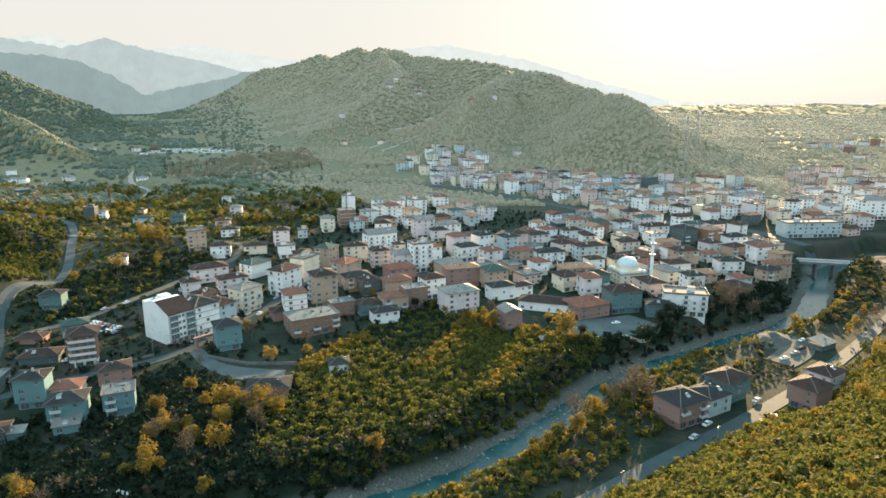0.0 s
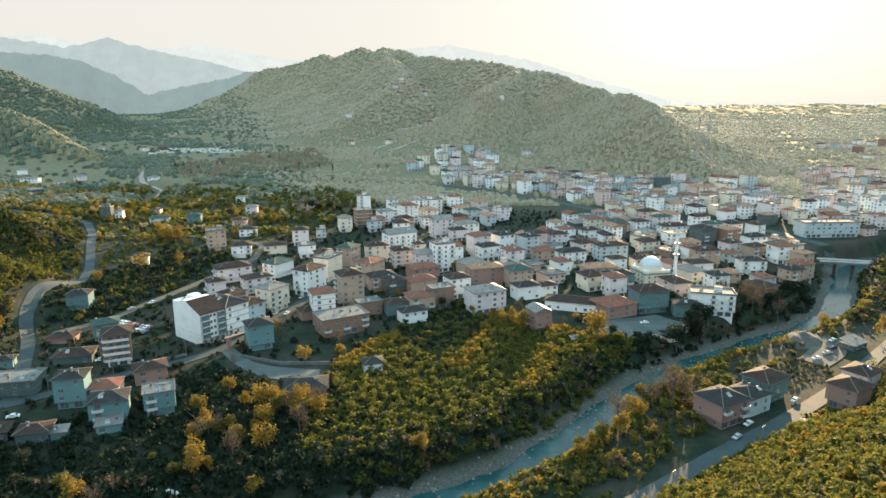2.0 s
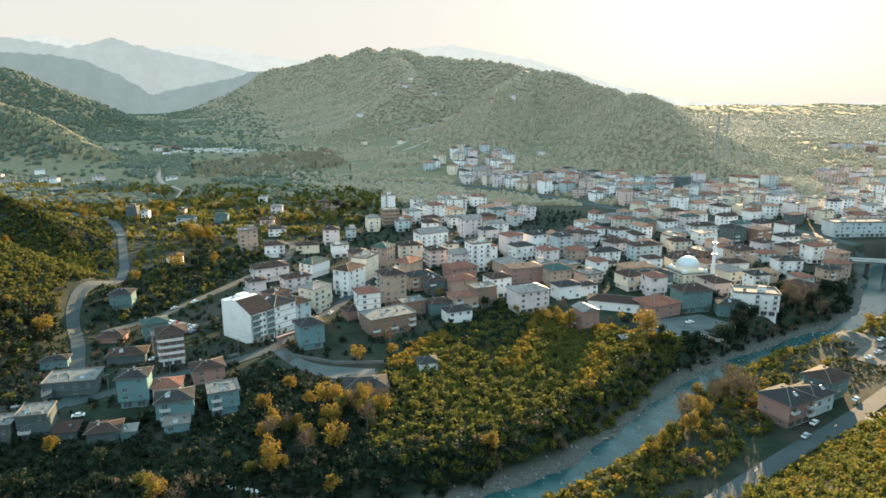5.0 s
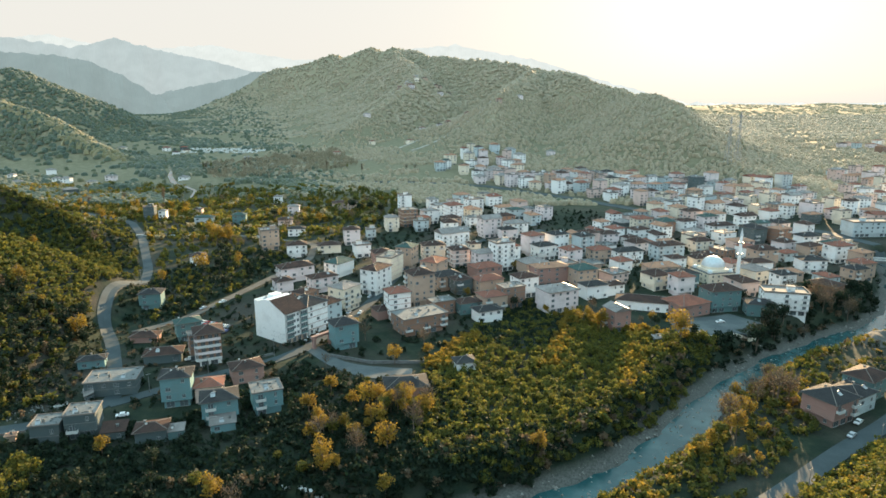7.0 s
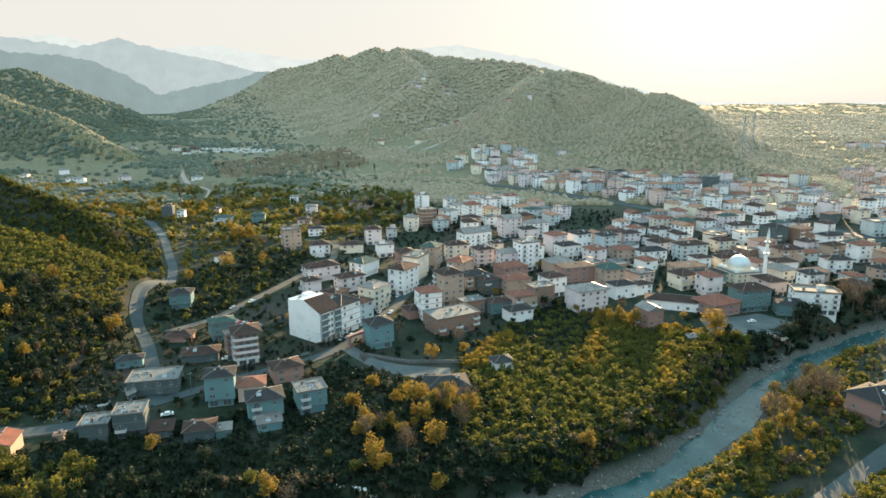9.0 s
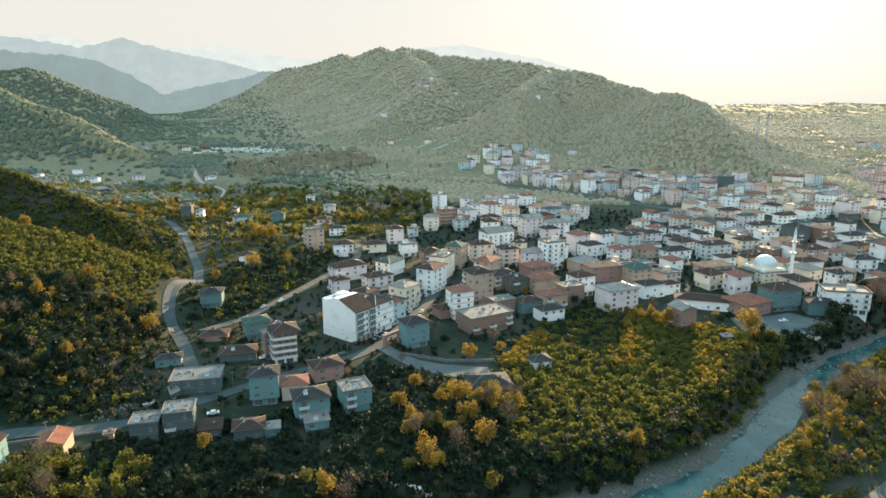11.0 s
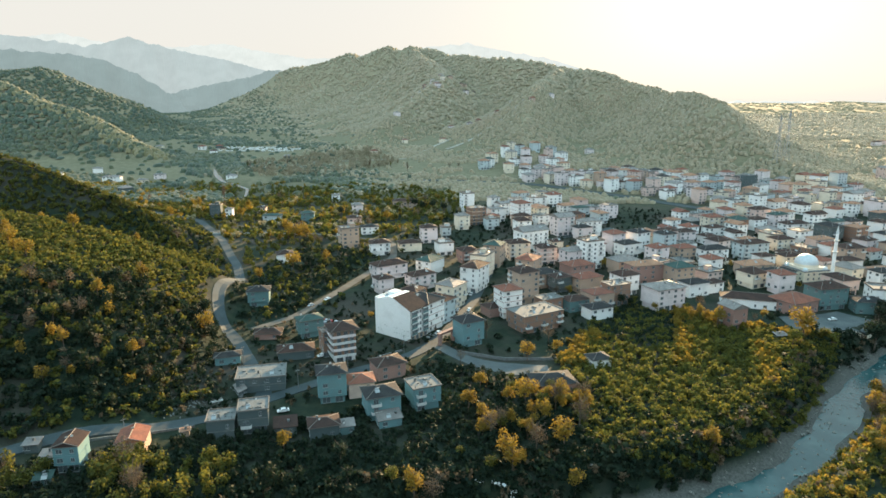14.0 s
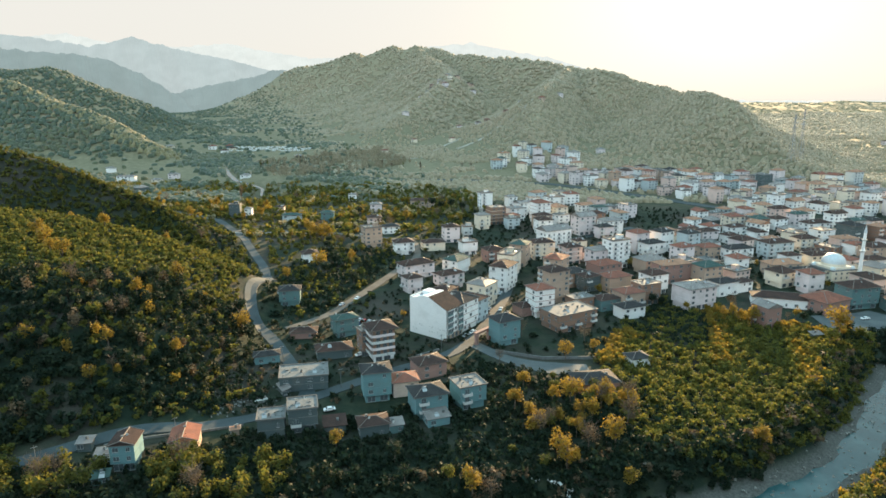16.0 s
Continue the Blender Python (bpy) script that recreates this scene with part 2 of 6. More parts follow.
PAINT = {c: plain_mat(c + "_car_paint", v, 0.25, 0.0, 0.05) for c, v in
         {"white": (0.75, 0.75, 0.75), "silver": (0.4, 0.41, 0.43), "red": (0.4, 0.04, 0.03), "black": (0.03, 0.03, 0.035), "navy": (0.05, 0.08, 0.2)}.items()}
RUBBER = plain_mat("tyre_rubber", (0.02, 0.02, 0.02), 0.8)


# haze as painted glow, paler for each farther ridge
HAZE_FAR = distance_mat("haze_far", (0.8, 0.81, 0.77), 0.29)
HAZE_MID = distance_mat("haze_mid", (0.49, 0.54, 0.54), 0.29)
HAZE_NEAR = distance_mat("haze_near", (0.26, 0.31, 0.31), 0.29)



# ---------------------------------------------------------------- the lie of the land
def smooth(a, b, v):
    t = np.clip((v - a) / (b - a), 0, 1)
    return t * t * (3 - 2 * t)


def along(points, x, y):
    """Distance from x, y to a line of points, and the last value of the points there."""
    x, y = np.asarray(x, float), np.asarray(y, float)
    best, value = np.full(x.shape, 1e9), np.zeros(x.shape)
    for p, q in zip(points[:-1], points[1:]):
        dx, dy = q[0] - p[0], q[1] - p[1]
        s = np.clip(((x - p[0]) * dx + (y - p[1]) * dy) / (dx * dx + dy * dy), 0, 1)
        d = np.hypot(x - p[0] - s * dx, y - p[1] - s * dy)
        near = d < best
        best = np.where(near, d, best)
        value = np.where(near, p[-1] + s * (q[-1] - p[-1]), value)
    return best, value


def waves(x, y, size, seed):
    """Soft irregular relief from -1 to 1."""
    x, y = np.asarray(x, float) / size, np.asarray(y, float) / size
    h = 0.0
    for k in range(5):
        a = seed * 1.7 + k * 2.39
        f = 1.0 + 0.53 * k
        h = h + np.sin(f * (x * np.cos(a) + y * np.sin(a)) * 2.1 + seed * 3.1 + k * 1.3) / (1 + 0.6 * k)
    return h / 2.4


# river: x, y, half width
RIVER = [(-420, 112, 5), (-190, 130, 5), (-75, 151, 5), (-28, 167, 5), (8, 187, 5), (37, 214, 5), (63, 247, 5), (104, 278, 5),
         (150, 306, 5.5), (190, 331, 5.5), (222, 362, 5.5), (256, 416, 5.5), (284, 452, 7), (350, 476, 12), (600, 500, 16), (1500, 560, 18)]
# upper river in the valley behind the hamlet
BROOK = [(-470, 960, 1.2), (-440, 900, 1.5), (-424, 857, 3), (-395, 800, 3.5), (-345, 742, 2), (-332, 690, 1.2), (-330, 640, 1)]
# crests of the hills: x, y, height
MAIN_HILL = [(372, 640, 8), (335, 720, 26), (302, 800, 38), (288, 930, 106), (290, 1250, 134), (190, 1630, 196), (60, 1900, 230), (-110, 2350, 275),
             (-240, 2700, 333), (-369, 2800, 340), (-593, 2900, 312), (-804, 2950, 270), (-920, 2980, 215), (-1060, 3000, 150)]
VILLAGE_SPUR = [(-240, 2500, 300), (-130, 1900, 205), (-115, 1700, 172), (-200, 1450, 100), (-260, 1250, 45)]
TOWN_SPUR = [(176, 1630, 195), (60, 1300, 130), (20, 1080, 70), (10, 930, 30)]
ROCK_HILL = [(-1500, 1250, 300), (-1000, 1120, 182), (-875, 1080, 146), (-773, 1060, 114), (-677, 1040, 84), (-610, 1000, 56), (-550, 975, 30)]
BACK_HILL = [(-1830, 1500, 260), (-1194, 1548, 190), (-1076, 1548, 201), (-983, 1548, 159), (-912, 1548, 132), (-841, 1548, 104), (-786, 1540, 78)]
ORCHARD_HIGH = [(-900, 330, 190), (-620, 400, 130), (-480, 440, 90), (-420, 450, 70), (-372, 452, 50), (-330, 455, 30), (-292, 460, 10)]


# foot of the wooded slope across the river
SLOPE_FOOT = [(-80, 75), (39, 157), (150, 234), (174, 250), (204, 278), (238, 308), (280, 346), (335, 400), (440, 452), (700, 470)]


def right_of(line, x, y):
    """Distance to the right of a line; negative on its left."""
    x, y = np.asarray(x, float), np.asarray(y, float)
    best, out = np.full(x.shape, 1e9), np.zeros(x.shape)
    for p, q in zip(line[:-1], line[1:]):
        dx, dy = q[0] - p[0], q[1] - p[1]
        s = np.clip(((x - p[0]) * dx + (y - p[1]) * dy) / (dx * dx + dy * dy), 0, 1)
        d = np.hypot(x - p[0] - s * dx, y - p[1] - s * dy)
        side = np.where((x - p[0]) * dy - (y - p[1]) * dx > 0, d, -d)
        near = d < best
        best, out = np.where(near, d, best), np.where(near, side, out)
    return out


def crest(x, y, points, wide, plain, sharp=1.25):
    d, z = along(points, x, y)
    z = np.maximum(z - plain, 0)
    d = d * (1 + 0.22 * waves(x, y, 170, wide % 7))
    reach = wide * (0.35 + z / 120.0)
    return z * np.exp(-(d / reach) ** sharp * 1.4)


def height(x, y):
    """Height of the ground at x, y."""
    x, y = np.asarray(x, float), np.asarray(y, float)
    plain = np.interp(y, [100, 300, 450, 650, 800, 1150, 1800, 3000, 4600], [0, 0, 4, 8, 13, 26, 40, 62, 95])
    plain = plain + np.where(y > 1500, smooth(1500, 3800, y) * 26 * waves(x, y, 420, 3), 0)
    h = plain + 0.5 * waves(x, y, 60, 2)
    hill = 0.0
    for points, wide in ((MAIN_HILL, 112), (VILLAGE_SPUR, 120), (TOWN_SPUR, 110), (ROCK_HILL, 80), (BACK_HILL, 130), (ORCHARD_HIGH, 62)):
        hill = np.maximum(hill, crest(x, y, points, wide, plain))
    # orchard slope above the left road
    d = np.maximum(0, -x - 212 + 6 * waves(x, y, 55, 4))
    slope = 52 * (1 - np.exp(-d / 75)) * smooth(165, 250, y) * (1 - smooth(338, 392, y + 0.15 * (x + 300)))
    hill = np.maximum(hill, slope)
    # wooded slope across the river, with a pocket for the houses
    off = right_of(SLOPE_FOOT, x, y) + 2 * waves(x, y, 30, 4)
    pocket = 9 * np.exp(-((x - 130) ** 2 + (y - 206) ** 2) / 500)
    slope = np.maximum(0, 0.78 * (off - 4) - pocket)
    hill = np.maximum(hill, 170 * (1 - np.exp(-slope / 170)) * (1 - smooth(420, 560, y)))
    rough = smooth(20, 120, hill)
    h = h + hill + rough * (7 * waves(x, y, 120, 5) + 3.0 * waves(x, y, 47, 6))
    d, half = along(RIVER, x, y)
    d = d + 2.5 * waves(x, y, 22, 1) + 1.2 * waves(x, y, 7, 2)
    bar = 1.9 * smooth(half - 1, half + 2.5, d)  # gravel bars beside the water, then the bank
    h = np.where(d < half + 26, -11.0 + bar + (h + 11.0 - bar) * smooth(half + 4, half + 13, d), h)
    d, half = along(BROOK, x, y)
    h = h - 3.0 * (1 - smooth(half, half + 10, d))
    return h

# ---------------------------------------------------------------- building blocks
def mesh_of(name, bm, *materials):
    data = bpy.data.meshes.new(name)
    bm.to_mesh(data)
    bm.free()
    for m in materials:
        data.materials.append(m)
    return data


def part(name, bm, material, parent, label=""):
    mats = material if isinstance(material, (list, tuple)) else [material]
    ob = new(name, mesh_of(name, bm, *mats) if isinstance(bm, bmesh.types.BMesh) else bm)
    ob.parent = parent
    return tagged(ob, label)


def box(bm, x0, x1, y0, y1, z0, z1, mat=0):
    v = [bm.verts.new(p) for p in ((x0, y0, z0), (x1, y0, z0), (x1, y1, z0), (x0, y1, z0), (x0, y0, z1), (x1, y0, z1), (x1, y1, z1), (x0, y1, z1))]
    for f in ((0, 3, 2, 1), (4, 5, 6, 7), (0, 1, 5, 4), (1, 2, 6, 5), (2, 3, 7, 6), (3, 0, 4, 7)):
        bm.faces.new([v[i] for i in f]).material_index = mat
    return v


def rod(bm, p, q, r0, r1=None, sides=6, mat=0):
    p, q = Vector(p), Vector(q)
    r1 = r0 if r1 is None else r1
    turn = (q - p).to_track_quat("Z", "Y").to_matrix()
    rings = []
    for c, r in ((p, r0), (q, r1)):
        rings.append([bm.verts.new(c + turn @ Vector((r * math.cos(a), r * math.sin(a), 0))) for a in [2 * math.pi * i / sides for i in range(sides)]])
    for i in range(sides):
        bm.faces.new([rings[0][i], rings[0][(i + 1) % sides], rings[1][(i + 1) % sides], rings[1][i]]).material_index = mat
    bm.faces.new(rings[0][::-1]).material_index = mat
    bm.faces.new(rings[1]).material_index = mat


def quads_mesh(name, corners, material):
    """A mesh of loose quads; corners has the shape (count, 4, 3)."""
    n = len(corners)
    data = bpy.data.meshes.new(name)
    data.vertices.add(n * 4)
    data.vertices.foreach_set("co", corners.reshape(-1).astype(np.float32))
    data.loops.add(n * 4)
    data.loops.foreach_set("vertex_index", np.arange(n * 4, dtype=np.int32))
    data.polygons.add(n)
    data.polygons.foreach_set("loop_start", np.arange(0, n * 4, 4, dtype=np.int32))
    data.polygons.foreach_set("loop_total", np.full(n, 4, dtype=np.int32))
    data.update(calc_edges=True)
    data.materials.append(material)
    return data


def ground_at(x, y):
    return float(height(x, y))


# ---------------------------------------------------------------- the ground, one sheet to the horizon
def spacing(fine0, fine1, step, low, high, grow):
    mid = list(np.arange(fine0, fine1, step))
    up, d = [mid[-1]], step
    while up[-1] < high:
        d *= grow
        up.append(up[-1] + d)
    down, d = [mid[0]], step
    while down[-1] > low:
        d *= grow
        down.append(down[-1] - d)
    return np.array(down[:0:-1] + mid + up[1:])


gx, gy = spacing(-320, 320, 3.3, -4200, 4200, 1.05), spacing(120, 500, 3.3, -900, 4700, 1.035)
X, Y = np.meshgrid(gx, gy)
Z = height(X, Y)
n_x, n_y = len(gx), len(gy)
index = np.arange(n_x * n_y).reshape(n_y, n_x)
faces = np.stack([index[:-1, :-1], index[:-1, 1:], index[1:, 1:], index[1:, :-1]], -1).reshape(-1, 4)
data = bpy.data.meshes.new("ground")
data.from_pydata(np.stack([X, Y, Z], -1).reshape(-1, 3).tolist(), [], faces.tolist())
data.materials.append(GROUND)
data.polygons.foreach_set("use_smooth", [True] * len(data.polygons))
tagged(new("ground", data), "grassy valley ground with bare soil and wooded hills", "ground", kind="structure")


def sheet_height(x, y):
    """Height of the ground sheet's own facets, for what stands on its coarse far part."""
    x, y = np.asarray(x, float), np.asarray(y, float)
    i = np.clip(np.searchsorted(gx, x) - 1, 0, n_x - 2)
    j = np.clip(np.searchsorted(gy, y) - 1, 0, n_y - 2)
    u, v = (x - gx[i]) / (gx[i + 1] - gx[i]), (y - gy[j]) / (gy[j + 1] - gy[j])
    return (Z[j, i] * (1 - u) + Z[j, i + 1] * u) * (1 - v) + (Z[j + 1, i] * (1 - u) + Z[j + 1, i + 1] * u) * v


def sheet_at(x, y):
    return float(sheet_height(x, y))


def strip(name, line, material, label, lift=0.3, level=None, category="road"):
    """A road or a water surface along a line of x, y, half width, draped on the ground; roads have a thickness."""
    pts = []
    for p, q in zip(line[:-1], line[1:]):
        steps = max(1, int(math.hypot(q[0] - p[0], q[1] - p[1]) / 4))
        pts += [tuple(p[i] + (q[i] - p[i]) * k / steps for i in range(3)) for k in range(steps)]
    pts.append(line[-1])
    pts = np.array(pts, float)
    for _ in range(6):
        pts[1:-1, :2] = 0.25 * pts[:-2, :2] + 0.5 * pts[1:-1, :2] + 0.25 * pts[2:, :2]
    bm, rows = bmesh.new(), []
    d = np.empty((len(pts), 2))
    d[1:-1], d[0], d[-1] = pts[2:, :2] - pts[:-2, :2], pts[1, :2] - pts[0, :2], pts[-1, :2] - pts[-2, :2]
    d /= np.linalg.norm(d, axis=1)[:, None]
    across = np.array((-1, -0.5, 0, 0.5, 1)) * pts[:, 2:3]
    px, py = pts[:, :1] - d[:, 1:] * across, pts[:, 1:2] + d[:, :1] * across
    pz = height(px, py)
    pz = np.full(px.shape, level) if level is not None else np.maximum(pz, 0.5 * (pz[:, 2:3] + pz)) + lift
    for i in range(len(pts)):
        row = [bm.verts.new(q) for q in zip(px[i], py[i], pz[i])]
        if level is None:
            row = [bm.verts.new(row[0].co - Vector((0, 0, 0.9)))] + row + [bm.verts.new(row[-1].co - Vector((0, 0, 0.9)))]
        rows.append(row)
    for a, b in zip(rows[:-1], rows[1:]):
        for k in range(len(a) - 1):
            bm.faces.new((a[k + 1], a[k], b[k], b[k + 1]))
    bmesh.ops.recalc_face_normals(bm, faces=bm.faces)
    return tagged(new(name, mesh_of(name, bm, material)), label, category, kind="structure")


strip("water", [(x, y, w + 2) for x, y, w in RIVER], WATER, "shallow blue-grey river between gravel banks", level=-10.2, category="river")
strip("water", BROOK[:6], WATER, "bright bend of the upper river", lift=1.2, category="river")
ROAD_LEFT = [(-300, 150, 2.9), (-262, 169, 2.9), (-228, 190, 2.9), (-206, 197, 2.9), (-188, 203, 3.0), (-176, 218, 3.0), (-188, 241, 2.9), (-208, 278, 2.9),
             (-225, 302, 2.9), (-233, 326, 2.9), (-229, 352, 2.9), (-248, 404, 2.9), (-300, 505, 2.9), (-330, 552, 3.2), (-390, 590, 3.2), (-470, 620, 3)]
STREET_A = [(-178, 216, 3.0), (-152, 239, 3.0), (-134, 250, 3.0), (-123, 260, 3.0), (-115, 273, 3.0), (-108, 291, 3.0), (-101, 312, 3.0), (-94, 336, 3.0), (-85, 377, 3.0), (-77, 412, 3.0), (-40, 470, 3.0), (30, 520, 3.0)]
STREET_B = [(-205, 292, 2.6), (-187, 312, 2.6), (-175, 344, 2.6), (-162, 380, 2.6), (-146, 424, 2.6), (-150, 470, 2.6), (-230, 505, 2.6), (-300, 510, 2.6)]
STREET_C = [(-113, 271, 3.0), (-99, 252, 3.5), (-81, 243, 6.0), (-66, 244, 5.0)]
ROAD_RIGHT = [(-60, 95, 3.0), (0, 133, 3.0), (39, 157, 3.0), (75, 183, 3.0), (98, 198, 3.0), (120, 214, 3.0), (150, 238, 2.9), (168, 254, 2.9), (194, 278, 2.8), (228, 309, 2.8), (270, 350, 2.8), (304, 396, 2.8), (306, 428, 3.0)]
HIGHWAY = [(-330, 820, 5), (-100, 790, 5), (-3, 762, 6), (72, 694, 6), (145, 606, 6), (206, 547, 6), (262, 515, 6), (277, 470, 5), (282, 440, 4.5)]
strip("road", ROAD_LEFT, ASPHALT, "winding grey asphalt road below the orchard")
strip("road", STREET_A, ASPHALT, "grey asphalt street into the town")
strip("road", STREET_B, GRAVEL, "pale gravel lane past the apartment blocks", lift=0.26)
strip("road", STREET_C, PAVING, "paved forecourt behind the gate", lift=0.22)
strip("road", ROAD_RIGHT, ASPHALT, "grey asphalt road under the wooded slope")
strip("road", HIGHWAY, ASPHALT, "wide grey road between the town quarters")
strip("pavement", [(62, 300, 10), (76, 298, 13), (92, 302, 12), (104, 312, 9)], PAVING, "empty concrete school yard", category="yard")
strip("pavement", [(146, 256, 6), (160, 268, 7), (174, 286, 5)], GRAVEL, "gravel parking ground beside the river", category="yard")
strip("road", [(-110, 1120, 3), (-52, 1193, 3), (-26, 1233, 3), (7, 1244, 3), (40, 1262, 3)], TRACK, "pale track climbing the hill", lift=1.0)
strip("road", [(-330, 960, 2.5), (-166, 1015, 2.5), (-147, 1111, 2.5), (-130, 1182, 2.5), (-102, 1229, 2.5)], TRACK, "pale lane at the foot of the hill", lift=0.8)
strip("road", [(-717, 1540, 3), (-693, 1628, 3), (-766, 1882, 3)], TRACK, "pale track in the upper valley", lift=1.0)



# ---------------------------------------------------------------- houses
def window_mesh(name, w, h):
    """A casement: frame with a central mullion and a sill, and its panes set back in it."""
    bm = bmesh.new()
    box(bm, -w / 2 - 0.06, w / 2 + 0.06, -0.1, 0.0, -h / 2 - 0.06, h / 2 + 0.06, 0)
    front = next(f for f in bm.faces if f.calc_center_median().y < -0.09)
    bmesh.ops.bisect_plane(bm, geom=list(bm.verts) + list(bm.edges) + [front], plane_co=(0, 0, 0), plane_no=(1, 0, 0))
    panes = [f for f in bm.faces if f.calc_center_median().y < -0.09]
    bmesh.ops.inset_individual(bm, faces=panes, thickness=0.06, depth=-0.05)
    glass = bmesh.new()
    for f in panes:
        glass.faces.new([glass.verts.new((v.co.x, v.co.y, v.co.z)) for v in f.verts])
    bmesh.ops.delete(bm, geom=panes, context="FACES_ONLY")
    box(bm, -w / 2 - 0.12, w / 2 + 0.12, -0.2, -0.101, -h / 2 - 0.12, -h / 2 - 0.04)
    return mesh_of(name, bm, CASEMENT), mesh_of("pane", glass, GLASS)


def casement(root, kind, m, name="window"):
    frame_, pane = WINDOW[kind]
    ob = part(name, frame_, None, root)
    ob.matrix_basis = m
    part("pane", pane, None, ob, "dark window glass")
    return ob


WINDOW = {"small": window_mesh("window", 1.05, 1.2), "wide": window_mesh("window", 1.6, 1.3), "door": window_mesh("window", 1.6, 2.0), "shop": window_mesh("shop_window", 2.7, 2.1), "tall": window_mesh("window", 0.8, 1.4)}
_bm = bmesh.new()
box(_bm, -1.7, 1.7, -1.25, 0.0, -0.16, 0.0)
box(_bm, -1.7, 1.7, -1.25, -1.15, 0.0, 0.95)
for _s in (-1, 1):
    box(_bm, _s * 1.7 - 0.05, _s * 1.7 + 0.05, -1.15, 0.0, 0.0, 0.95)
BALCONY = mesh_of("balcony", _bm, FRAME)
_bm = bmesh.new()
box(_bm, -0.35, 0.35, -0.3, 0.3, 0, 1.2)
box(_bm, -0.45, 0.45, -0.4, 0.4, 1.2, 1.35)
CHIMNEY = mesh_of("chimney", _bm, SLAB)
_bm = bmesh.new()
rod(_bm, (-0.6, 0, 0.9), (0.6, 0, 0.9), 0.3, sides=8)
for _x in (-0.5, 0.5):
    rod(_bm, (_x, 0, 0), (_x, 0, 0.8), 0.04, sides=4)
_v = [_bm.verts.new(p) for p in ((-0.8, -0.2, 0.75), (0.8, -0.2, 0.75), (0.8, -1.5, 0.08), (-0.8, -1.5, 0.08), (-0.8, -0.16, 0.68), (0.8, -0.16, 0.68), (0.8, -1.46, 0.0), (-0.8, -1.46, 0.0))]
for _f in ((0, 3, 2, 1), (4, 5, 6, 7), (0, 1, 5, 4), (1, 2, 6, 5), (2, 3, 7, 6), (3, 0, 4, 7)):
    _bm.faces.new([_v[i] for i in _f])
HEATER = mesh_of("water_heater", _bm, STEEL)

_bm = bmesh.new()
rod(_bm, (0, 0, 0), (0, 0, 0.9), 0.04, sides=5)
_ring = [_bm.verts.new((0.45 * math.cos(a), -0.18, 1.0 + 0.45 * math.sin(a))) for a in [k * math.pi / 4 for k in range(8)]]
_mid = _bm.verts.new((0, 0.0, 1.0))
for _k in range(8):
    _bm.faces.new((_ring[_k], _ring[(_k + 1) % 8], _mid))
_bm.faces.new(_ring[::-1])
DISH = mesh_of("satellite_dish", _bm, FRAME)


def hip_roof(bm, w, d, z, rise, over, gable=False, cross=False):
    """A pitched roof with eaves and a fascia; the ridge lies along the longer side."""
    a, b = w / 2 + over, d / 2 + over
    swap = (d > w) != cross
    if swap:
        a, b = b, a
    inset = 0.0 if gable else min(b, a * 0.96)
    pts = [(-a, -b, z), (a, -b, z), (a, b, z), (-a, b, z), (-a, -b, z + 0.22), (a, -b, z + 0.22), (a, b, z + 0.22), (-a, b, z + 0.22), (-a + inset, 0, z + rise), (a - inset, 0, z + rise)]
    if swap:
        pts = [(-y, x, h) for x, y, h in pts]
    v = [bm.verts.new(p) for p in pts]
    for f in ((0, 3, 2, 1),):
        bm.faces.new([v[i] for i in f]).material_index = 1
    for f in ((0, 1, 5, 4), (1, 2, 6, 5), (2, 3, 7, 6), (3, 0, 4, 7)):
        bm.faces.new([v[i] for i in f]).material_index = 1
    for f in ((4, 5, 9, 8), (6, 7, 8, 9), (5, 6, 9), (7, 4, 8)):
        bm.faces.new([v[i] for i in f]).material_index = 0
    for i, j in ((8, 9), (4, 8), (5, 9), (6, 9), (7, 8)):
        rod(bm, v[i].co, v[j].co, 0.13, sides=4, mat=1)


HOUSES = []


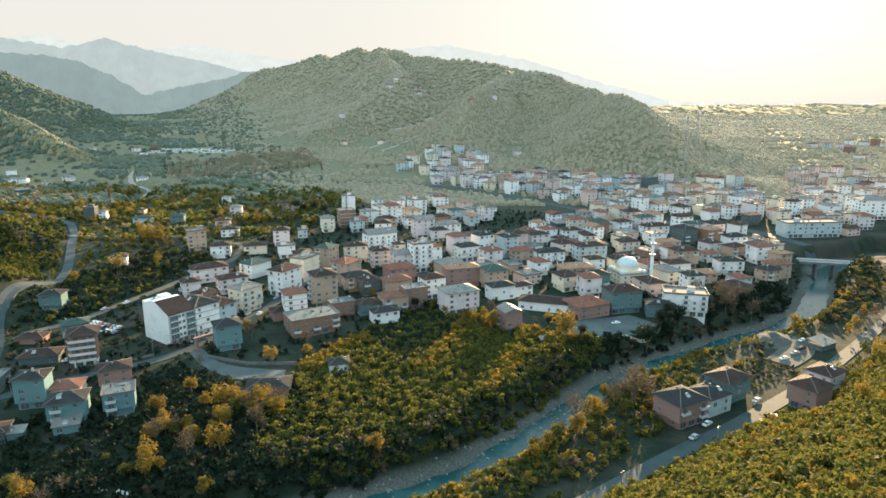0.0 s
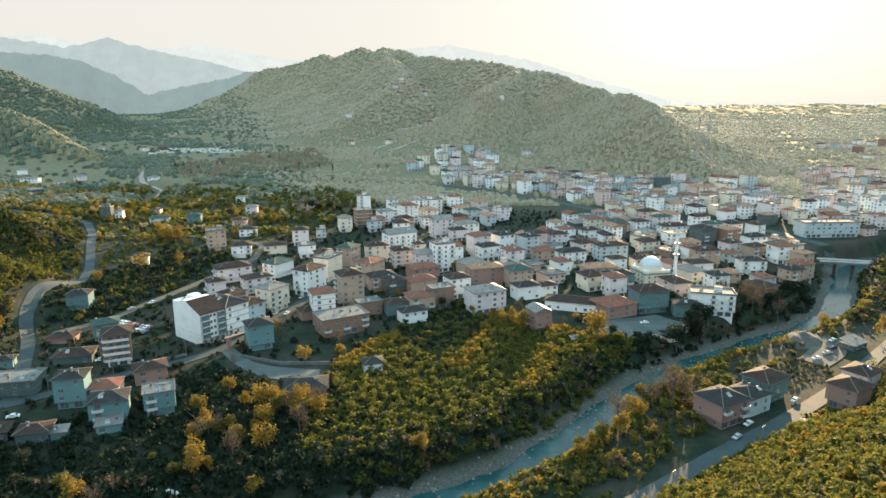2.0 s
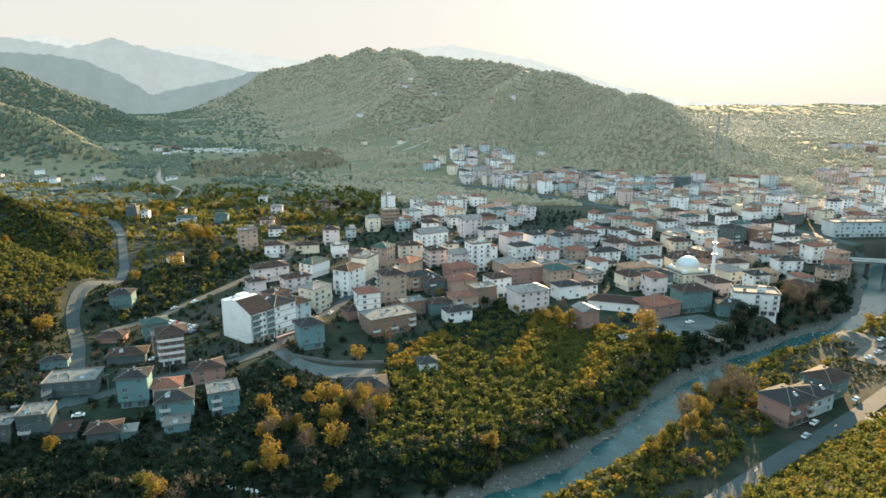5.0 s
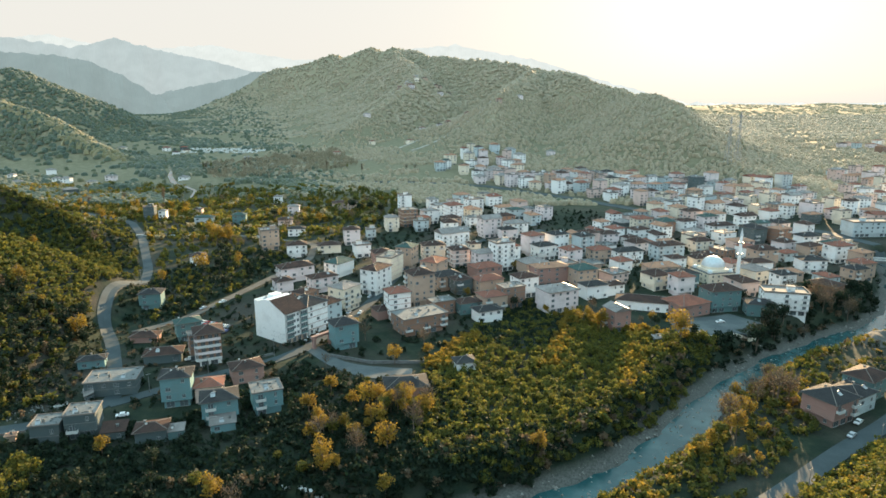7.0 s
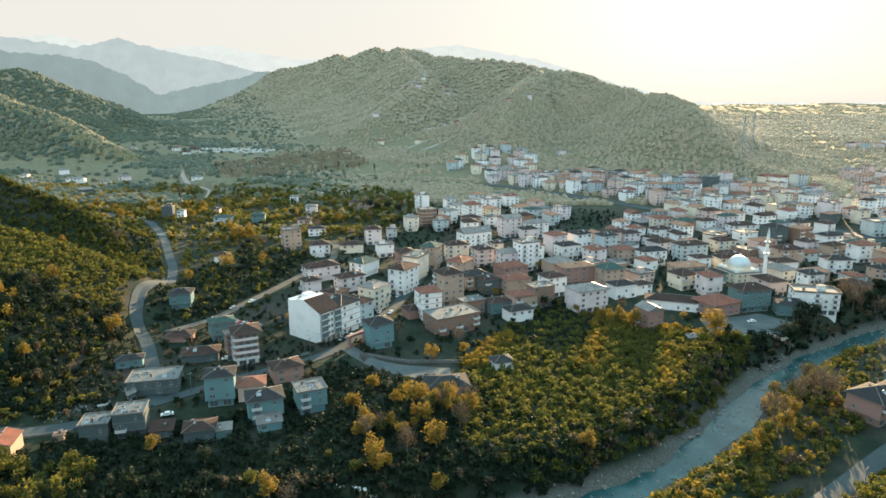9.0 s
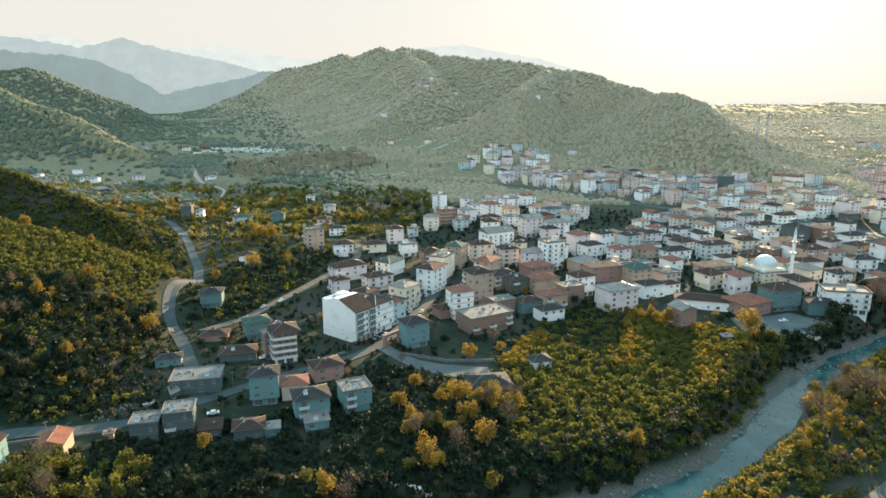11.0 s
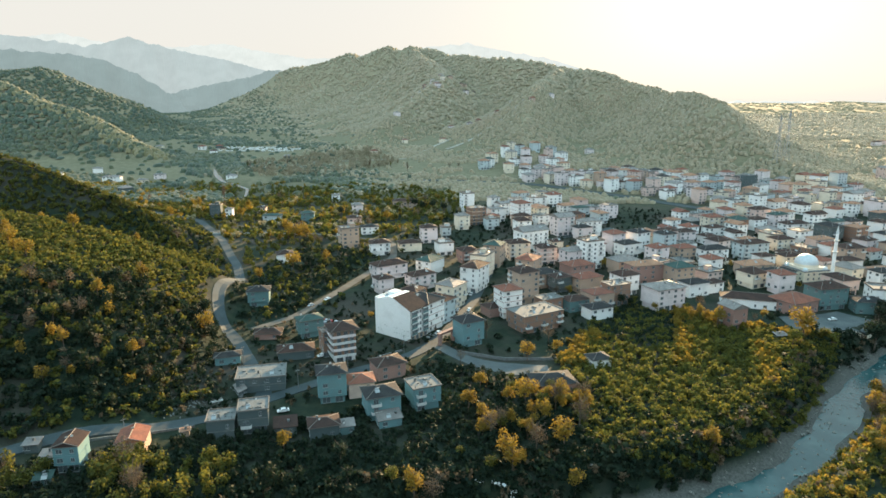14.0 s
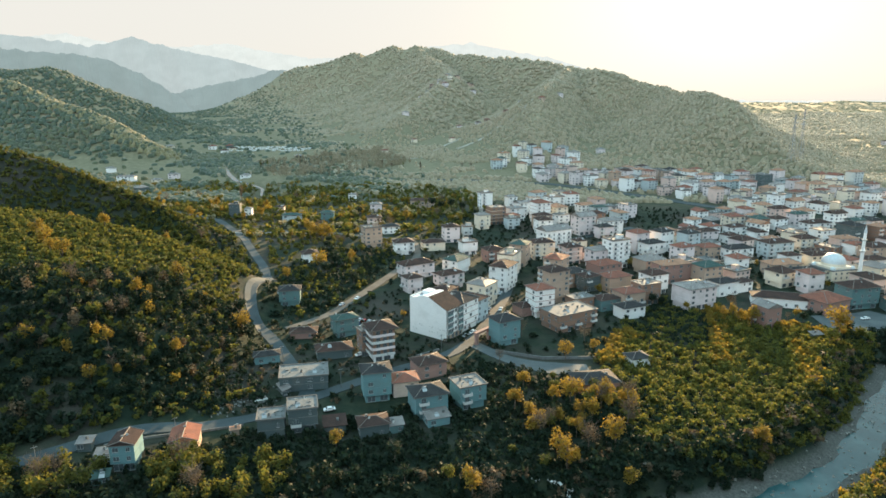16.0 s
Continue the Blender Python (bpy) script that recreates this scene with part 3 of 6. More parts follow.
def house(x, y, w, d, storeys, rot, wall="white", roof="hip", tone="brown", label="", name="", balconies=0, near=False, second="", high=2.95, group=""):
    """A building with its long side w at rot degrees; storeys of 2.95 m; two sides have windows, the others are blind party walls."""
    rng = random.Random(int(x * 31 + y * 17))
    name = name or ("apartment_building" if storeys >= 4 else "house")
    z = min((sheet_at if y > 480 else ground_at)(x + sx * w * 0.45, y + sy * d * 0.45) for sx in (-1, 1) for sy in (-1, 1))
    top = storeys * high + (max(0.0, min(3.0, ground_at(x, y) - z)))
    root = new(name)
    root.matrix_basis = pose(x, y, z, 0, 0, rot)
    words = {"white": "white", "cream": "cream", "lilac": "pale lilac", "blue": "pale blue", "sky": "haze-paled blue", "teal": "teal", "tan": "tan", "pink": "pink", "yellow": "yellow", "grey": "grey rendered", "brick": "bare brick", "rose": "old rose"}
    over = {"hip": "hipped " + tone + " roof", "gable": "gabled " + tone + " roof", "flat": "flat concrete roof", "rough": "unfinished flat roof", "shed": "sloping " + tone + " roof"}
    tagged(root, label or f"{words[wall]} {'town house' if storeys < 4 else 'apartment block'} of {max(1, int(storeys))} storeys with a {over[roof]}", "apartment building" if storeys >= 4 else "house", group)
    HOUSES.append((x, y, math.hypot(w, d) / 2))
    hw, hd = w / 2, d / 2
    bm = bmesh.new()
    shop = storeys >= 3  # the ground floor steps back under the storeys above
    back = 0.7 if shop else 0.0
    levels = [(-3.0, -back, 0)]
    for k in range(1, int(storeys)):
        zk = top - storeys * high + k * high
        levels += [(zk - 0.14, -back if k == 1 else 0.0, 0), (zk - 0.14, 0.1, 1), (zk + 0.1, 0.1, 1), (zk + 0.1, 0.0, 1)]
    levels.append((top, 0.0, 0))
    rings = [[bm.verts.new((sx * (hw + e), sy * (hd + e), zk)) for sx, sy in ((-1, -1), (1, -1), (1, 1), (-1, 1))] for zk, e, _ in levels]
    for (lower, upper), (_, _, m) in zip(zip(rings[:-1], rings[1:]), levels[1:]):
        for i in range(4):
            bm.faces.new((lower[i], lower[(i + 1) % 4], upper[(i + 1) % 4], upper[i])).material_index = m
    bm.faces.new(rings[-1])
    part("wall", bm, [WALL[wall], WALL[second] if second else (SLAB if wall in ("brick", "grey") else WALL[wall])], root)
    bm = bmesh.new()
    if roof in ("hip", "gable"):
        hip_roof(bm, w, d, top + 0.01, min(w, d) * rng.uniform(0.2, 0.27), 0.75 if w > 9 else 0.5, roof == "gable")
        part("roof", bm, [ROOF[tone], TRIM], root)
        if roof == "gable":
            bm, rise = bmesh.new(), min(w, d) * 0.19
            pts = [(-hw + 0.02, -hd, 0), (-hw + 0.02, hd, 0), (-hw + 0.02, 0, rise), (hw - 0.02, -hd, 0), (hw - 0.02, hd, 0), (hw - 0.02, 0, rise)] if w >= d else \
                [(-hw, -hd + 0.02, 0), (hw, -hd + 0.02, 0), (0, -hd + 0.02, rise), (-hw, hd - 0.02, 0), (hw, hd - 0.02, 0), (0, hd - 0.02, rise)]
            v = [bm.verts.new((px, py, top + 0.02 + pz)) for px, py, pz in pts]
            for f in ((0, 2, 1), (3, 4, 5), (0, 3, 5, 2), (1, 2, 5, 4)):
                bm.faces.new([v[i] for i in f])
            part("gable", bm, WALL[wall], root)
    elif roof == "shed":
        v = [bm.verts.new(p) for p in ((-hw - 0.5, -hd - 0.5, top + 0.02), (hw + 0.5, -hd - 0.5, top + 0.02), (hw + 0.5, hd + 0.5, top + w * 0.16), (-hw - 0.5, hd + 0.5, top + w * 0.16))]
        top_face = bm.faces.new(v)
        out = bmesh.ops.extrude_face_region(bm, geom=[top_face])
        for g in out["geom"]:
            if isinstance(g, bmesh.types.BMVert):
                g.co.z += 0.18
        bmesh.ops.recalc_face_normals(bm, faces=bm.faces)
        part("roof", bm, [ROOF[tone]], root)
    else:
        t = 0.22
        box(bm, -hw - 0.4, hw + 0.4, -hd - 0.4, hd + 0.4, top, top + 0.2)
        part("roof", bm, SLAB, root, "pale stained concrete roof slab")
        bm = bmesh.new()
        ph = top + 0.2 + (0.75 if roof == "flat" else 0.3)
        for x0, x1, y0, y1 in ((-hw - 0.4, hw + 0.4, -hd - 0.4, -hd - 0.4 + t), (-hw - 0.4, hw + 0.4, hd + 0.4 - t, hd + 0.4), (-hw - 0.4, -hw - 0.4 + t, -hd - 0.18, hd + 0.18), (hw + 0.4 - t, hw + 0.4, -hd - 0.18, hd + 0.18)):
            box(bm, x0, x1, y0, y1, top + 0.2, ph)
        part("parapet", bm, TRIM, root)
        if roof == "rough":
            bm = bmesh.new()
            for _ in range(9):
                px, py = rng.uniform(-hw * 0.8, hw * 0.8), rng.uniform(-hd * 0.8, hd * 0.8)
                s = rng.uniform(0.3, 1.3)
                box(bm, px, px + s, py, py + s * rng.uniform(0.4, 1.5), top + 0.2, top + 0.2 + rng.uniform(0.1, 0.5))
            for sx in (-1, 0, 1):
                for sy in (-1, 1):
                    rod(bm, (sx * hw * 0.85, sy * hd * 0.85, top + 0.2), (sx * hw * 0.85, sy * hd * 0.85, top + 1.1), 0.14, sides=4)
            tagged(part("roof_rubble", bm, SLAB, root, "rubble and column stubs on the slab"), kind="stuff")
        else:
            bm = bmesh.new()
            px = rng.uniform(-0.3, 0.3) * w
            box(bm, px - 1.8, px + 1.8, -1.6, 1.6, top + 0.2, top + 2.6)
            box(bm, px - 2.1, px + 2.1, -1.9, 1.9, top + 2.6, top + 2.78, 1)
            part("stair_head", bm, [WALL[wall], SLAB], root)
    for _ in range(1 if storeys < 4 else 2):
        c = part("chimney", CHIMNEY, None, root)
        rise = top + (min(w, d) * 0.1 if roof in ("hip", "gable") else 0.2)
        c.location = (rng.uniform(-0.3, 0.3) * w, rng.uniform(-0.25, 0.25) * d, rise)
        if rng.random() < 0.5:
            c = part("satellite_dish", DISH, None, root)
            c.matrix_basis = pose(rng.uniform(-0.4, 0.4) * w, rng.uniform(-0.3, 0.3) * d, rise, 0, 0, 30 - rot + rng.uniform(-15, 15))
    if roof in ("flat", "rough") or rng.random() < 0.25:
        c = part("water_heater", HEATER, None, root)
        c.location = (rng.uniform(-0.25, 0.25) * w, -0.2 * d, top + (min(w, d) * 0.12 if roof in ("hip", "gable") else 0.2))
    # sides with windows: the long front and the shorter side beside it
    sides = []
    for turn, length, depth in ((0, w, hd), (90, d, hw), (180, w, hd), (270, d, hw)):
        a = radians(rot + turn - 90)
        sides.append((math.sin(a + 0.25), turn, length, depth))
    sides.sort()
    joined = []
    if balconies == 0 and storeys >= 3 and y < 520:
        balconies = rng.choice((1, 1, -1, 0))
    for order, (_, turn, length, depth) in enumerate(sides[:2]):
        count = max(2, int(length / 4.2))
        if order == 1 and rng.random() < (0.2 if near else 0.5):
            continue
        with_balcony = balconies if order == (0 if balconies > 0 else 1) else 0
        for k in range(max(1, int(storeys))):
            zc = top - storeys * high + k * high + 1.55
            for i in range(count):
                if rng.random() < (0.34 if near and storeys < 4 else 0.26):
                    continue
                u = (i + 0.5) / count * length - length / 2
                kind = "wide" if (i + k // 9 + order) % 2 == 0 else rng.choice(("small", "small", "tall"))
                low_ = shop and k == 0
                if low_:
                    kind = "shop" if order == 0 else "small"
                if with_balcony and i % 2 == 0 and k > 0:
                    b = part("balcony", BALCONY, None, root)
                    b.matrix_basis = pose(0, 0, 0, 0, 0, turn) @ pose(u, -depth - 0.01, top - storeys * high + k * high + 0.08)
                    kind = "door"
                m = pose(0, 0, 0, 0, 0, turn) @ pose(u * (0.9 if low_ else 1), -depth - 0.005 + (back if low_ else 0), zc - (0.3 if kind in ("door", "shop") else 0))
                if near:
                    casement(root, kind, m)
                else:
                    joined.append((kind, m))
    if joined:
        bm = bmesh.new()
        for kind, m in joined:
            w_, h_ = {"small": (1.2, 1.3), "wide": (1.9, 1.4), "door": (1.6, 2.0), "shop": (2.8, 2.1), "tall": (0.8, 1.4)}[kind]
            first = len(bm.verts)
            vs = box(bm, -w_ / 2 - 0.06, w_ / 2 + 0.06, -0.05, 0.0, -h_ / 2 - 0.06, h_ / 2 + 0.06, 0) + box(bm, -w_ / 2, w_ / 2, -0.09, -0.051, -h_ / 2, h_ / 2, 1)
            for v in vs:
                v.co = m @ v.co
        tagged(part("window_panes", bm, [CASEMENT, GLASS], root), "rows of dark glazed windows", kind="stuff")
    return root


# ---------------------------------------------------------------- trees
def leaf_cloud(count, spread, size, seed, blobs=6, up=0.4):
    """Leaf clumps as small quads round several centres inside an ellipsoid."""
    r = np.random.RandomState(seed)
    c = r.normal(size=(blobs, 3))
    c = c / np.linalg.norm(c, axis=1)[:, None] * r.uniform(0.2, 0.62, (blobs, 1))
    at = c[r.randint(blobs, size=count)]
    d = r.normal(size=(count, 3))
    d = d / np.linalg.norm(d, axis=1)[:, None] * (r.uniform(0.25, 1, (count, 1)) ** 0.5) * r.uniform(0.3, 0.55, (count, 1))
    p = (at + d) * np.array(spread)
    n = d * 1.2 + r.normal(size=(count, 3)) * 0.7 + np.array([0, 0, up])
    n /= np.linalg.norm(n, axis=1)[:, None]
    t = np.cross(n, r.normal(size=(count, 3)))
    t /= np.linalg.norm(t, axis=1)[:, None]
    b = np.cross(n, t)
    s = size * r.uniform(0.55, 1.25, (count, 1))
    k = r.uniform(0.5, 0.9, (count, 1))
    return np.stack([p - t * s, p - b * s * k, p + t * s + n * s * 0.25, p + b * s * k], 1)


def tree_meshes(kind, seed, tall, wide, leaves, size, material, bare=False):
    """Trunk with limbs, and a crown."""
    rng = random.Random(seed)
    bm = bmesh.new()
    fork = tall * rng.uniform(0.3, 0.42)
    rod(bm, (0, 0, -0.6), (0.1, 0, fork), tall * 0.022, tall * 0.015, 7)
    rod(bm, (0.1, 0, fork), (0.0, 0.15, tall * 0.86), tall * 0.015, 0.03, 6)
    limbs = 16 if bare else 8
    for i in range(limbs):
        a = i * 2.4 + rng.uniform(-0.4, 0.4)
        z0 = fork + (tall * 0.4) * i / limbs
        q = Vector((math.cos(a) * wide * rng.uniform(0.25, 0.42), math.sin(a) * wide * rng.uniform(0.25, 0.42), z0 + tall * rng.uniform(0.14, 0.3)))
        rod(bm, (0.05, 0.05, z0), q, tall * 0.009, 0.035, 5)
        if bare:
            for j in range(3):
                rod(bm, Vector((0.05, 0.05, z0)).lerp(q, 0.5 + 0.15 * j), q + Vector((rng.uniform(-1, 1), rng.uniform(-1, 1), rng.uniform(0.2, 1.2))) * tall * 0.1, 0.045, 0.015, 4)
    trunk = mesh_of("trunk", bm, BARK)
    q = leaf_cloud(leaves, (wide * 0.52, wide * 0.52, tall * 0.38), size, seed, 9)
    q[:, :, 2] += tall * 0.64
    return trunk, quads_mesh("crown", q, material)


TREES = {}
for _kind, _args in {
    "gold": [(11.0, 7.5, 620, 0.34, GOLD), (9.0, 6.0, 520, 0.32, GOLD), (13.0, 7.0, 680, 0.36, GOLD)],
    "green": [(9.0, 7.5, 620, 0.38, GREEN), (12.0, 8.5, 700, 0.4, GREEN), (7.0, 6.0, 480, 0.34, GREEN)],
    "hazel": [(7.0, 6.5, 520, 0.34, HAZEL), (9.0, 7.0, 600, 0.36, HAZEL)],
    "bare": [(11.0, 7.5, 420, 0.2, TWIGS), (13.0, 9.0, 520, 0.2, TWIGS), (8.0, 6.0, 340, 0.18, TWIGS)],
    "tall": [(17.0, 4.0, 560, 0.32, HAZEL), (19.0, 3.6, 560, 0.3, TWIGS)],
}.items():
    TREES[_kind] = [tree_meshes(_kind, 40 + 7 * _i + len(_kind), *_a, bare=_kind == "bare") for _i, _a in enumerate(_args)]
TREE_WORDS = {"gold": "broad tree in golden young leaf", "green": "dense dark green tree", "hazel": "yellow-green leafy tree", "bare": "brown tree with bare spring twigs", "tall": "slender tall poplar"}


def tree(x, y, kind="gold", size=1.0, pick=0, z=None):
    trunk, crown = TREES[kind][pick % len(TREES[kind])]
    root = new("tree")
    root.matrix_basis = pose(x, y, ground_at(x, y) if z is None else z, 0, 0, (x * 37 + y * 11) % 360)
    root.scale = (size, size, size * (0.92 + 0.16 * ((x * 7 + y) % 1)))
    tagged(root, TREE_WORDS[kind] + " on the grass", "tree", TREE_WORDS[kind] + "s")
    part("trunk", trunk, None, root)
    part("crown", crown, None, root)
    return root


def thicket(name, spots, templates, material, label, scale=(0.8, 1.25), category="bushes"):
    """Many bushes in one mesh of loose leaf clumps; spots: x, y."""
    r = np.random.RandomState(len(spots))
    z = height(spots[:, 0], spots[:, 1])
    out = []
    pick = r.randint(len(templates), size=len(spots))
    for k, q in enumerate(templates):
        at = spots[pick == k]
        a, s = r.uniform(0, 6.283, len(at)), r.uniform(*scale, len(at))
        c, n = np.cos(a)[:, None, None], np.sin(a)[:, None, None]
        sx = s[:, None, None]
        v = np.empty((len(at), *q.shape))
        v[..., 0] = (q[None, :, :, 0] * c - q[None, :, :, 1] * n) * sx + at[:, 0, None, None]
        v[..., 1] = (q[None, :, :, 0] * n + q[None, :, :, 1] * c) * sx + at[:, 1, None, None]
        v[..., 2] = q[None, :, :, 2] * sx * r.uniform(0.85, 1.2, len(at))[:, None, None] + z[pick == k][:, None, None]
        out.append(v.reshape(-1, 4, 3))
    return tagged(new(name, quads_mesh(name, np.concatenate(out), material)), label, category, kind="stuff")


def bush(count, wide, tall, size, seed, up=0.4):
    q = leaf_cloud(count, (wide / 2, wide / 2, tall / 2), size, seed, 5, up)
    q[:, :, 2] += tall * 0.42
    return q


def clear(p, margin=0.0):
    """Whether a spot is free of houses, roads and water."""
    x, y = p[:, 0], p[:, 1]
    ok = np.ones(len(p), bool)
    for hx, hy, r in HOUSES:
        ok &= (x - hx) ** 2 + (y - hy) ** 2 > (r * 0.92 + margin) ** 2
    for line in (ROAD_LEFT, STREET_A, STREET_B, STREET_C, ROAD_RIGHT, HIGHWAY):
        d, w = along(line, x, y)
        ok &= d > w + 1.0 + margin
    for line in (RIVER, BROOK):
        d, w = along(line, x, y)
        ok &= d > w + 3.5
    for a, b, r in ((84, 302, 16), (68, 298, 12), (100, 312, 11), (166, 276, 11), (152, 264, 9)):
        ok &= (x - a) ** 2 + (y - b) ** 2 > r * r
    return ok


def inside(p, *corners):
    """Whether spots lie in a polygon."""
    x, y, hit = p[:, 0], p[:, 1], np.zeros(len(p), bool)
    for (ax, ay), (bx, by) in zip(corners, corners[1:] + corners[:1]):
        hit ^= ((ay > y) != (by > y)) & (x < (bx - ax) * (y - ay) / (by - ay + 1e-9) + ax)
    return hit



# ---------------------------------------------------------------- the town, building by building
# by the winding road
house(-212.0, 329.4, 11.2, 8.8, 3, 10, 'teal', 'hip', 'dark', near=True)
house(-194.1, 282.2, 12.0, 7.2, 1, 8, 'rose', 'hip', 'brown', near=True)
house(-175.6, 259.3, 15.2, 8.8, 1.3, 15, 'grey', 'hip', 'brown', near=True)
house(-174.8, 284.8, 11.2, 8.0, 3, 30, 'teal', 'hip', 'green', near=True)
house(-162.0, 260.0, 4.8, 6.4, 4, 30, 'brick', 'rough', 'brown', near=True)
house(-182.2, 229.6, 18.4, 12.0, 2, 12, 'grey', 'rough', 'grey', label='grey two-storey house with an unfinished rubble-strewn roof slab', near=True)
house(-152.2, 217.7, 10.4, 8.8, 4, 14, 'blue', 'hip', 'dark', near=True)
house(-142.0, 222.2, 9.6, 8.8, 2, 14, 'pink', 'hip', 'red', near=True)
house(-132.3, 205.4, 12.0, 9.6, 3, 20, 'blue', 'hip', 'dark', balconies=1, near=True)
house(-129.2, 198.8, 8.0, 6.4, 1, 20, 'blue', 'shed', 'grey', near=True)
house(-117.7, 212.3, 10.4, 9.6, 3, 24, 'blue', 'rough', 'grey', label='pale grey three-storey house with a bare flat roof', near=True)
house(-133.1, 238.8, 12.0, 9.6, 2, 28, 'rose', 'hip', 'brown', near=True)
house(-184.7, 191.5, 8.8, 8.0, 2.3, 12, 'grey', 'rough', 'grey', near=True)
house(-174.9, 195.1, 9.6, 8.8, 3, 14, 'grey', 'rough', 'grey', balconies=1, near=True)
house(-163.7, 193.1, 7.2, 5.6, 1, 14, 'grey', 'shed', 'brown', near=True)
house(-150.4, 191.7, 9.6, 7.2, 1.5, 16, 'grey', 'hip', 'brown', near=True)
house(-223.9, 171.6, 7.2, 8.0, 3, 8, 'blue', 'gable', 'brown', near=True)
house(-210.0, 181.5, 8.4, 9.6, 1.7, 14, 'tan', 'gable', 'red', label='small tan house with a bright red gabled roof', near=True)
house(-232.4, 173.5, 4.0, 3.2, 1, 12, 'white', 'shed', 'grey', near=True)
house(-98.9, 274.3, 11.2, 9.6, 4, 28, 'blue', 'hip', 'dark', near=True)
house(-219.9, 417.3, 10.4, 8.8, 2, 20, 'white', 'hip', 'brown')
house(-203.5, 252.5, 10.4, 5.6, 1.2, 18, 'blue', 'hip', 'dark', near=True)
house(-67.6, 227.5, 16.0, 11.2, 1.3, 10, 'rose', 'hip', 'dark', near=True)
house(-44.1, 250.6, 8.8, 7.2, 1.2, 16, 'white', 'hip', 'dark', near=True)
house(-142.9, 192.9, 4.8, 4.0, 1, 16, 'teal', 'shed', 'grey', near=True)
# the street of apartment blocks
house(-120.3, 296.2, 16.0, 12.6, 5, -37, 'white', 'hip', 'dark', second='rose', balconies=1, label='white five-storey block with red bands and balconies', near=True)
house(-113.2, 305.8, 14.0, 10.0, 4, -37, 'sky', 'hip', 'brown', balconies=1, label='pale four-storey block with balconies along the street', near=True)
house(-126.3, 321.0, 10.4, 9.6, 4, 58, 'brick', 'hip', 'brown', near=True)
house(-106.5, 327.0, 13.6, 11.2, 4.4, 56, 'cream', 'hip', 'grey', balconies=-1, near=True)
house(-145.4, 380.3, 20.8, 11.2, 3, 32, 'lilac', 'hip', 'brown')
house(-146.1, 351.9, 9.6, 8.8, 3, 32, 'lilac', 'hip', 'brown', near=True)
house(-119.7, 391.2, 16.0, 11.2, 3, 58, 'white', 'hip', 'green', balconies=1)
house(-124.6, 359.5, 16.0, 9.6, 3, 35, 'lilac', 'hip', 'brown', near=True)
house(-92.5, 357.0, 16.0, 11.2, 5, 62, 'white', 'hip', 'brown', balconies=1, near=True)
house(-86.5, 384.0, 16.0, 10.4, 5, 66, 'cream', 'flat', 'grey', balconies=1, second='pink')
house(-77.3, 408.5, 12.8, 11.2, 5, 70, 'tan', 'hip', 'green', balconies=1)
house(-77.0, 313.5, 11.2, 10.4, 5, 24, 'white', 'hip', 'red', second='rose', label='white five-storey block with brown bands', near=True)
house(-66.3, 336.5, 12.8, 12.0, 6, 28, 'tan', 'hip', 'brown', balconies=-1, near=True)
house(-65.0, 297.5, 24.0, 15.0, 3, 30, 'brick', 'rough', 'grey', label='unfinished brick building with a bare concrete roof slab', near=True)
house(-84.0, 314.8, 11.2, 8.8, 1.6, 30, 'rose', 'hip', 'brown', near=True)
house(-58.8, 373.2, 14.4, 11.2, 5, 60, 'tan', 'hip', 'red', balconies=1, near=True)
house(-182.0, 456.7, 12.8, 11.2, 5, 26, 'tan', 'flat', 'grey', balconies=-1, label='tan five-storey block with open balconies and bare roof frame')
house(-230.8, 543.4, 11.2, 8.0, 3, 8, 'teal', 'hip', 'green')
house(-189.1, 535.6, 12.0, 8.8, 2.2, 12, 'pink', 'hip', 'brown', second='white')
house(-171.7, 501.2, 13.6, 8.0, 2, 12, 'white', 'hip', 'dark')
house(-192.8, 583.8, 10.4, 8.8, 3, 8, 'lilac', 'hip', 'grey')
house(-225.2, 653.0, 8.0, 7.2, 2.2, 5, 'white', 'hip', 'grey')
house(-150.5, 618.2, 24.0, 9.6, 2.4, 5, 'tan', 'hip', 'brown')
house(-123.1, 472.2, 12.0, 9.6, 4, 14, 'lilac', 'hip', 'brown')
house(-110.1, 486.3, 7.2, 7.2, 3, 14, 'sky', 'flat', 'brown')
house(-156.7, 435.2, 13.6, 9.6, 3, 16, 'white', 'hip', 'brown')
house(-136.2, 447.7, 16.0, 9.6, 2, 16, 'cream', 'hip', 'brown')
house(-111.0, 436.9, 11.2, 9.6, 3, 20, 'white', 'flat', 'grey')
house(-95.0, 416.4, 12.0, 10.4, 3, 22, 'rose', 'hip', 'brown')
house(-96.3, 519.4, 10.4, 9.6, 4, 22, 'cream', 'hip', 'grey', balconies=1)
house(-83.7, 539.7, 13.6, 12.0, 5, 22, 'brick', 'rough', 'orange', second='cream')
house(-89.9, 595.6, 11.2, 10.4, 6, 18, 'white', 'flat', 'grey', balconies=1)
house(-63.9, 607.8, 9.6, 8.8, 4, 22, 'white', 'hip', 'grey')
house(-65.4, 550.6, 14.4, 9.6, 4, 20, 'white', 'hip', 'grey')
house(-71.8, 519.4, 11.2, 8.0, 3, 20, 'sky', 'flat', 'grey')
house(-44.5, 545.7, 13.6, 12.8, 6, 24, 'white', 'hip', 'red', second='rose', balconies=-1)
house(-24.7, 590.9, 16.0, 11.2, 5, 18, 'white', 'flat', 'grey', balconies=1)
house(-46.8, 516.7, 14.4, 9.6, 4, 22, 'tan', 'hip', 'brown')
house(-46.7, 456.8, 22.4, 12.8, 4.5, 28, 'white', 'gable', 'grey', label='long white hall with a low gabled roof')
house(-60.3, 424.6, 15.2, 10.4, 4, 14, 'cream', 'hip', 'brown')
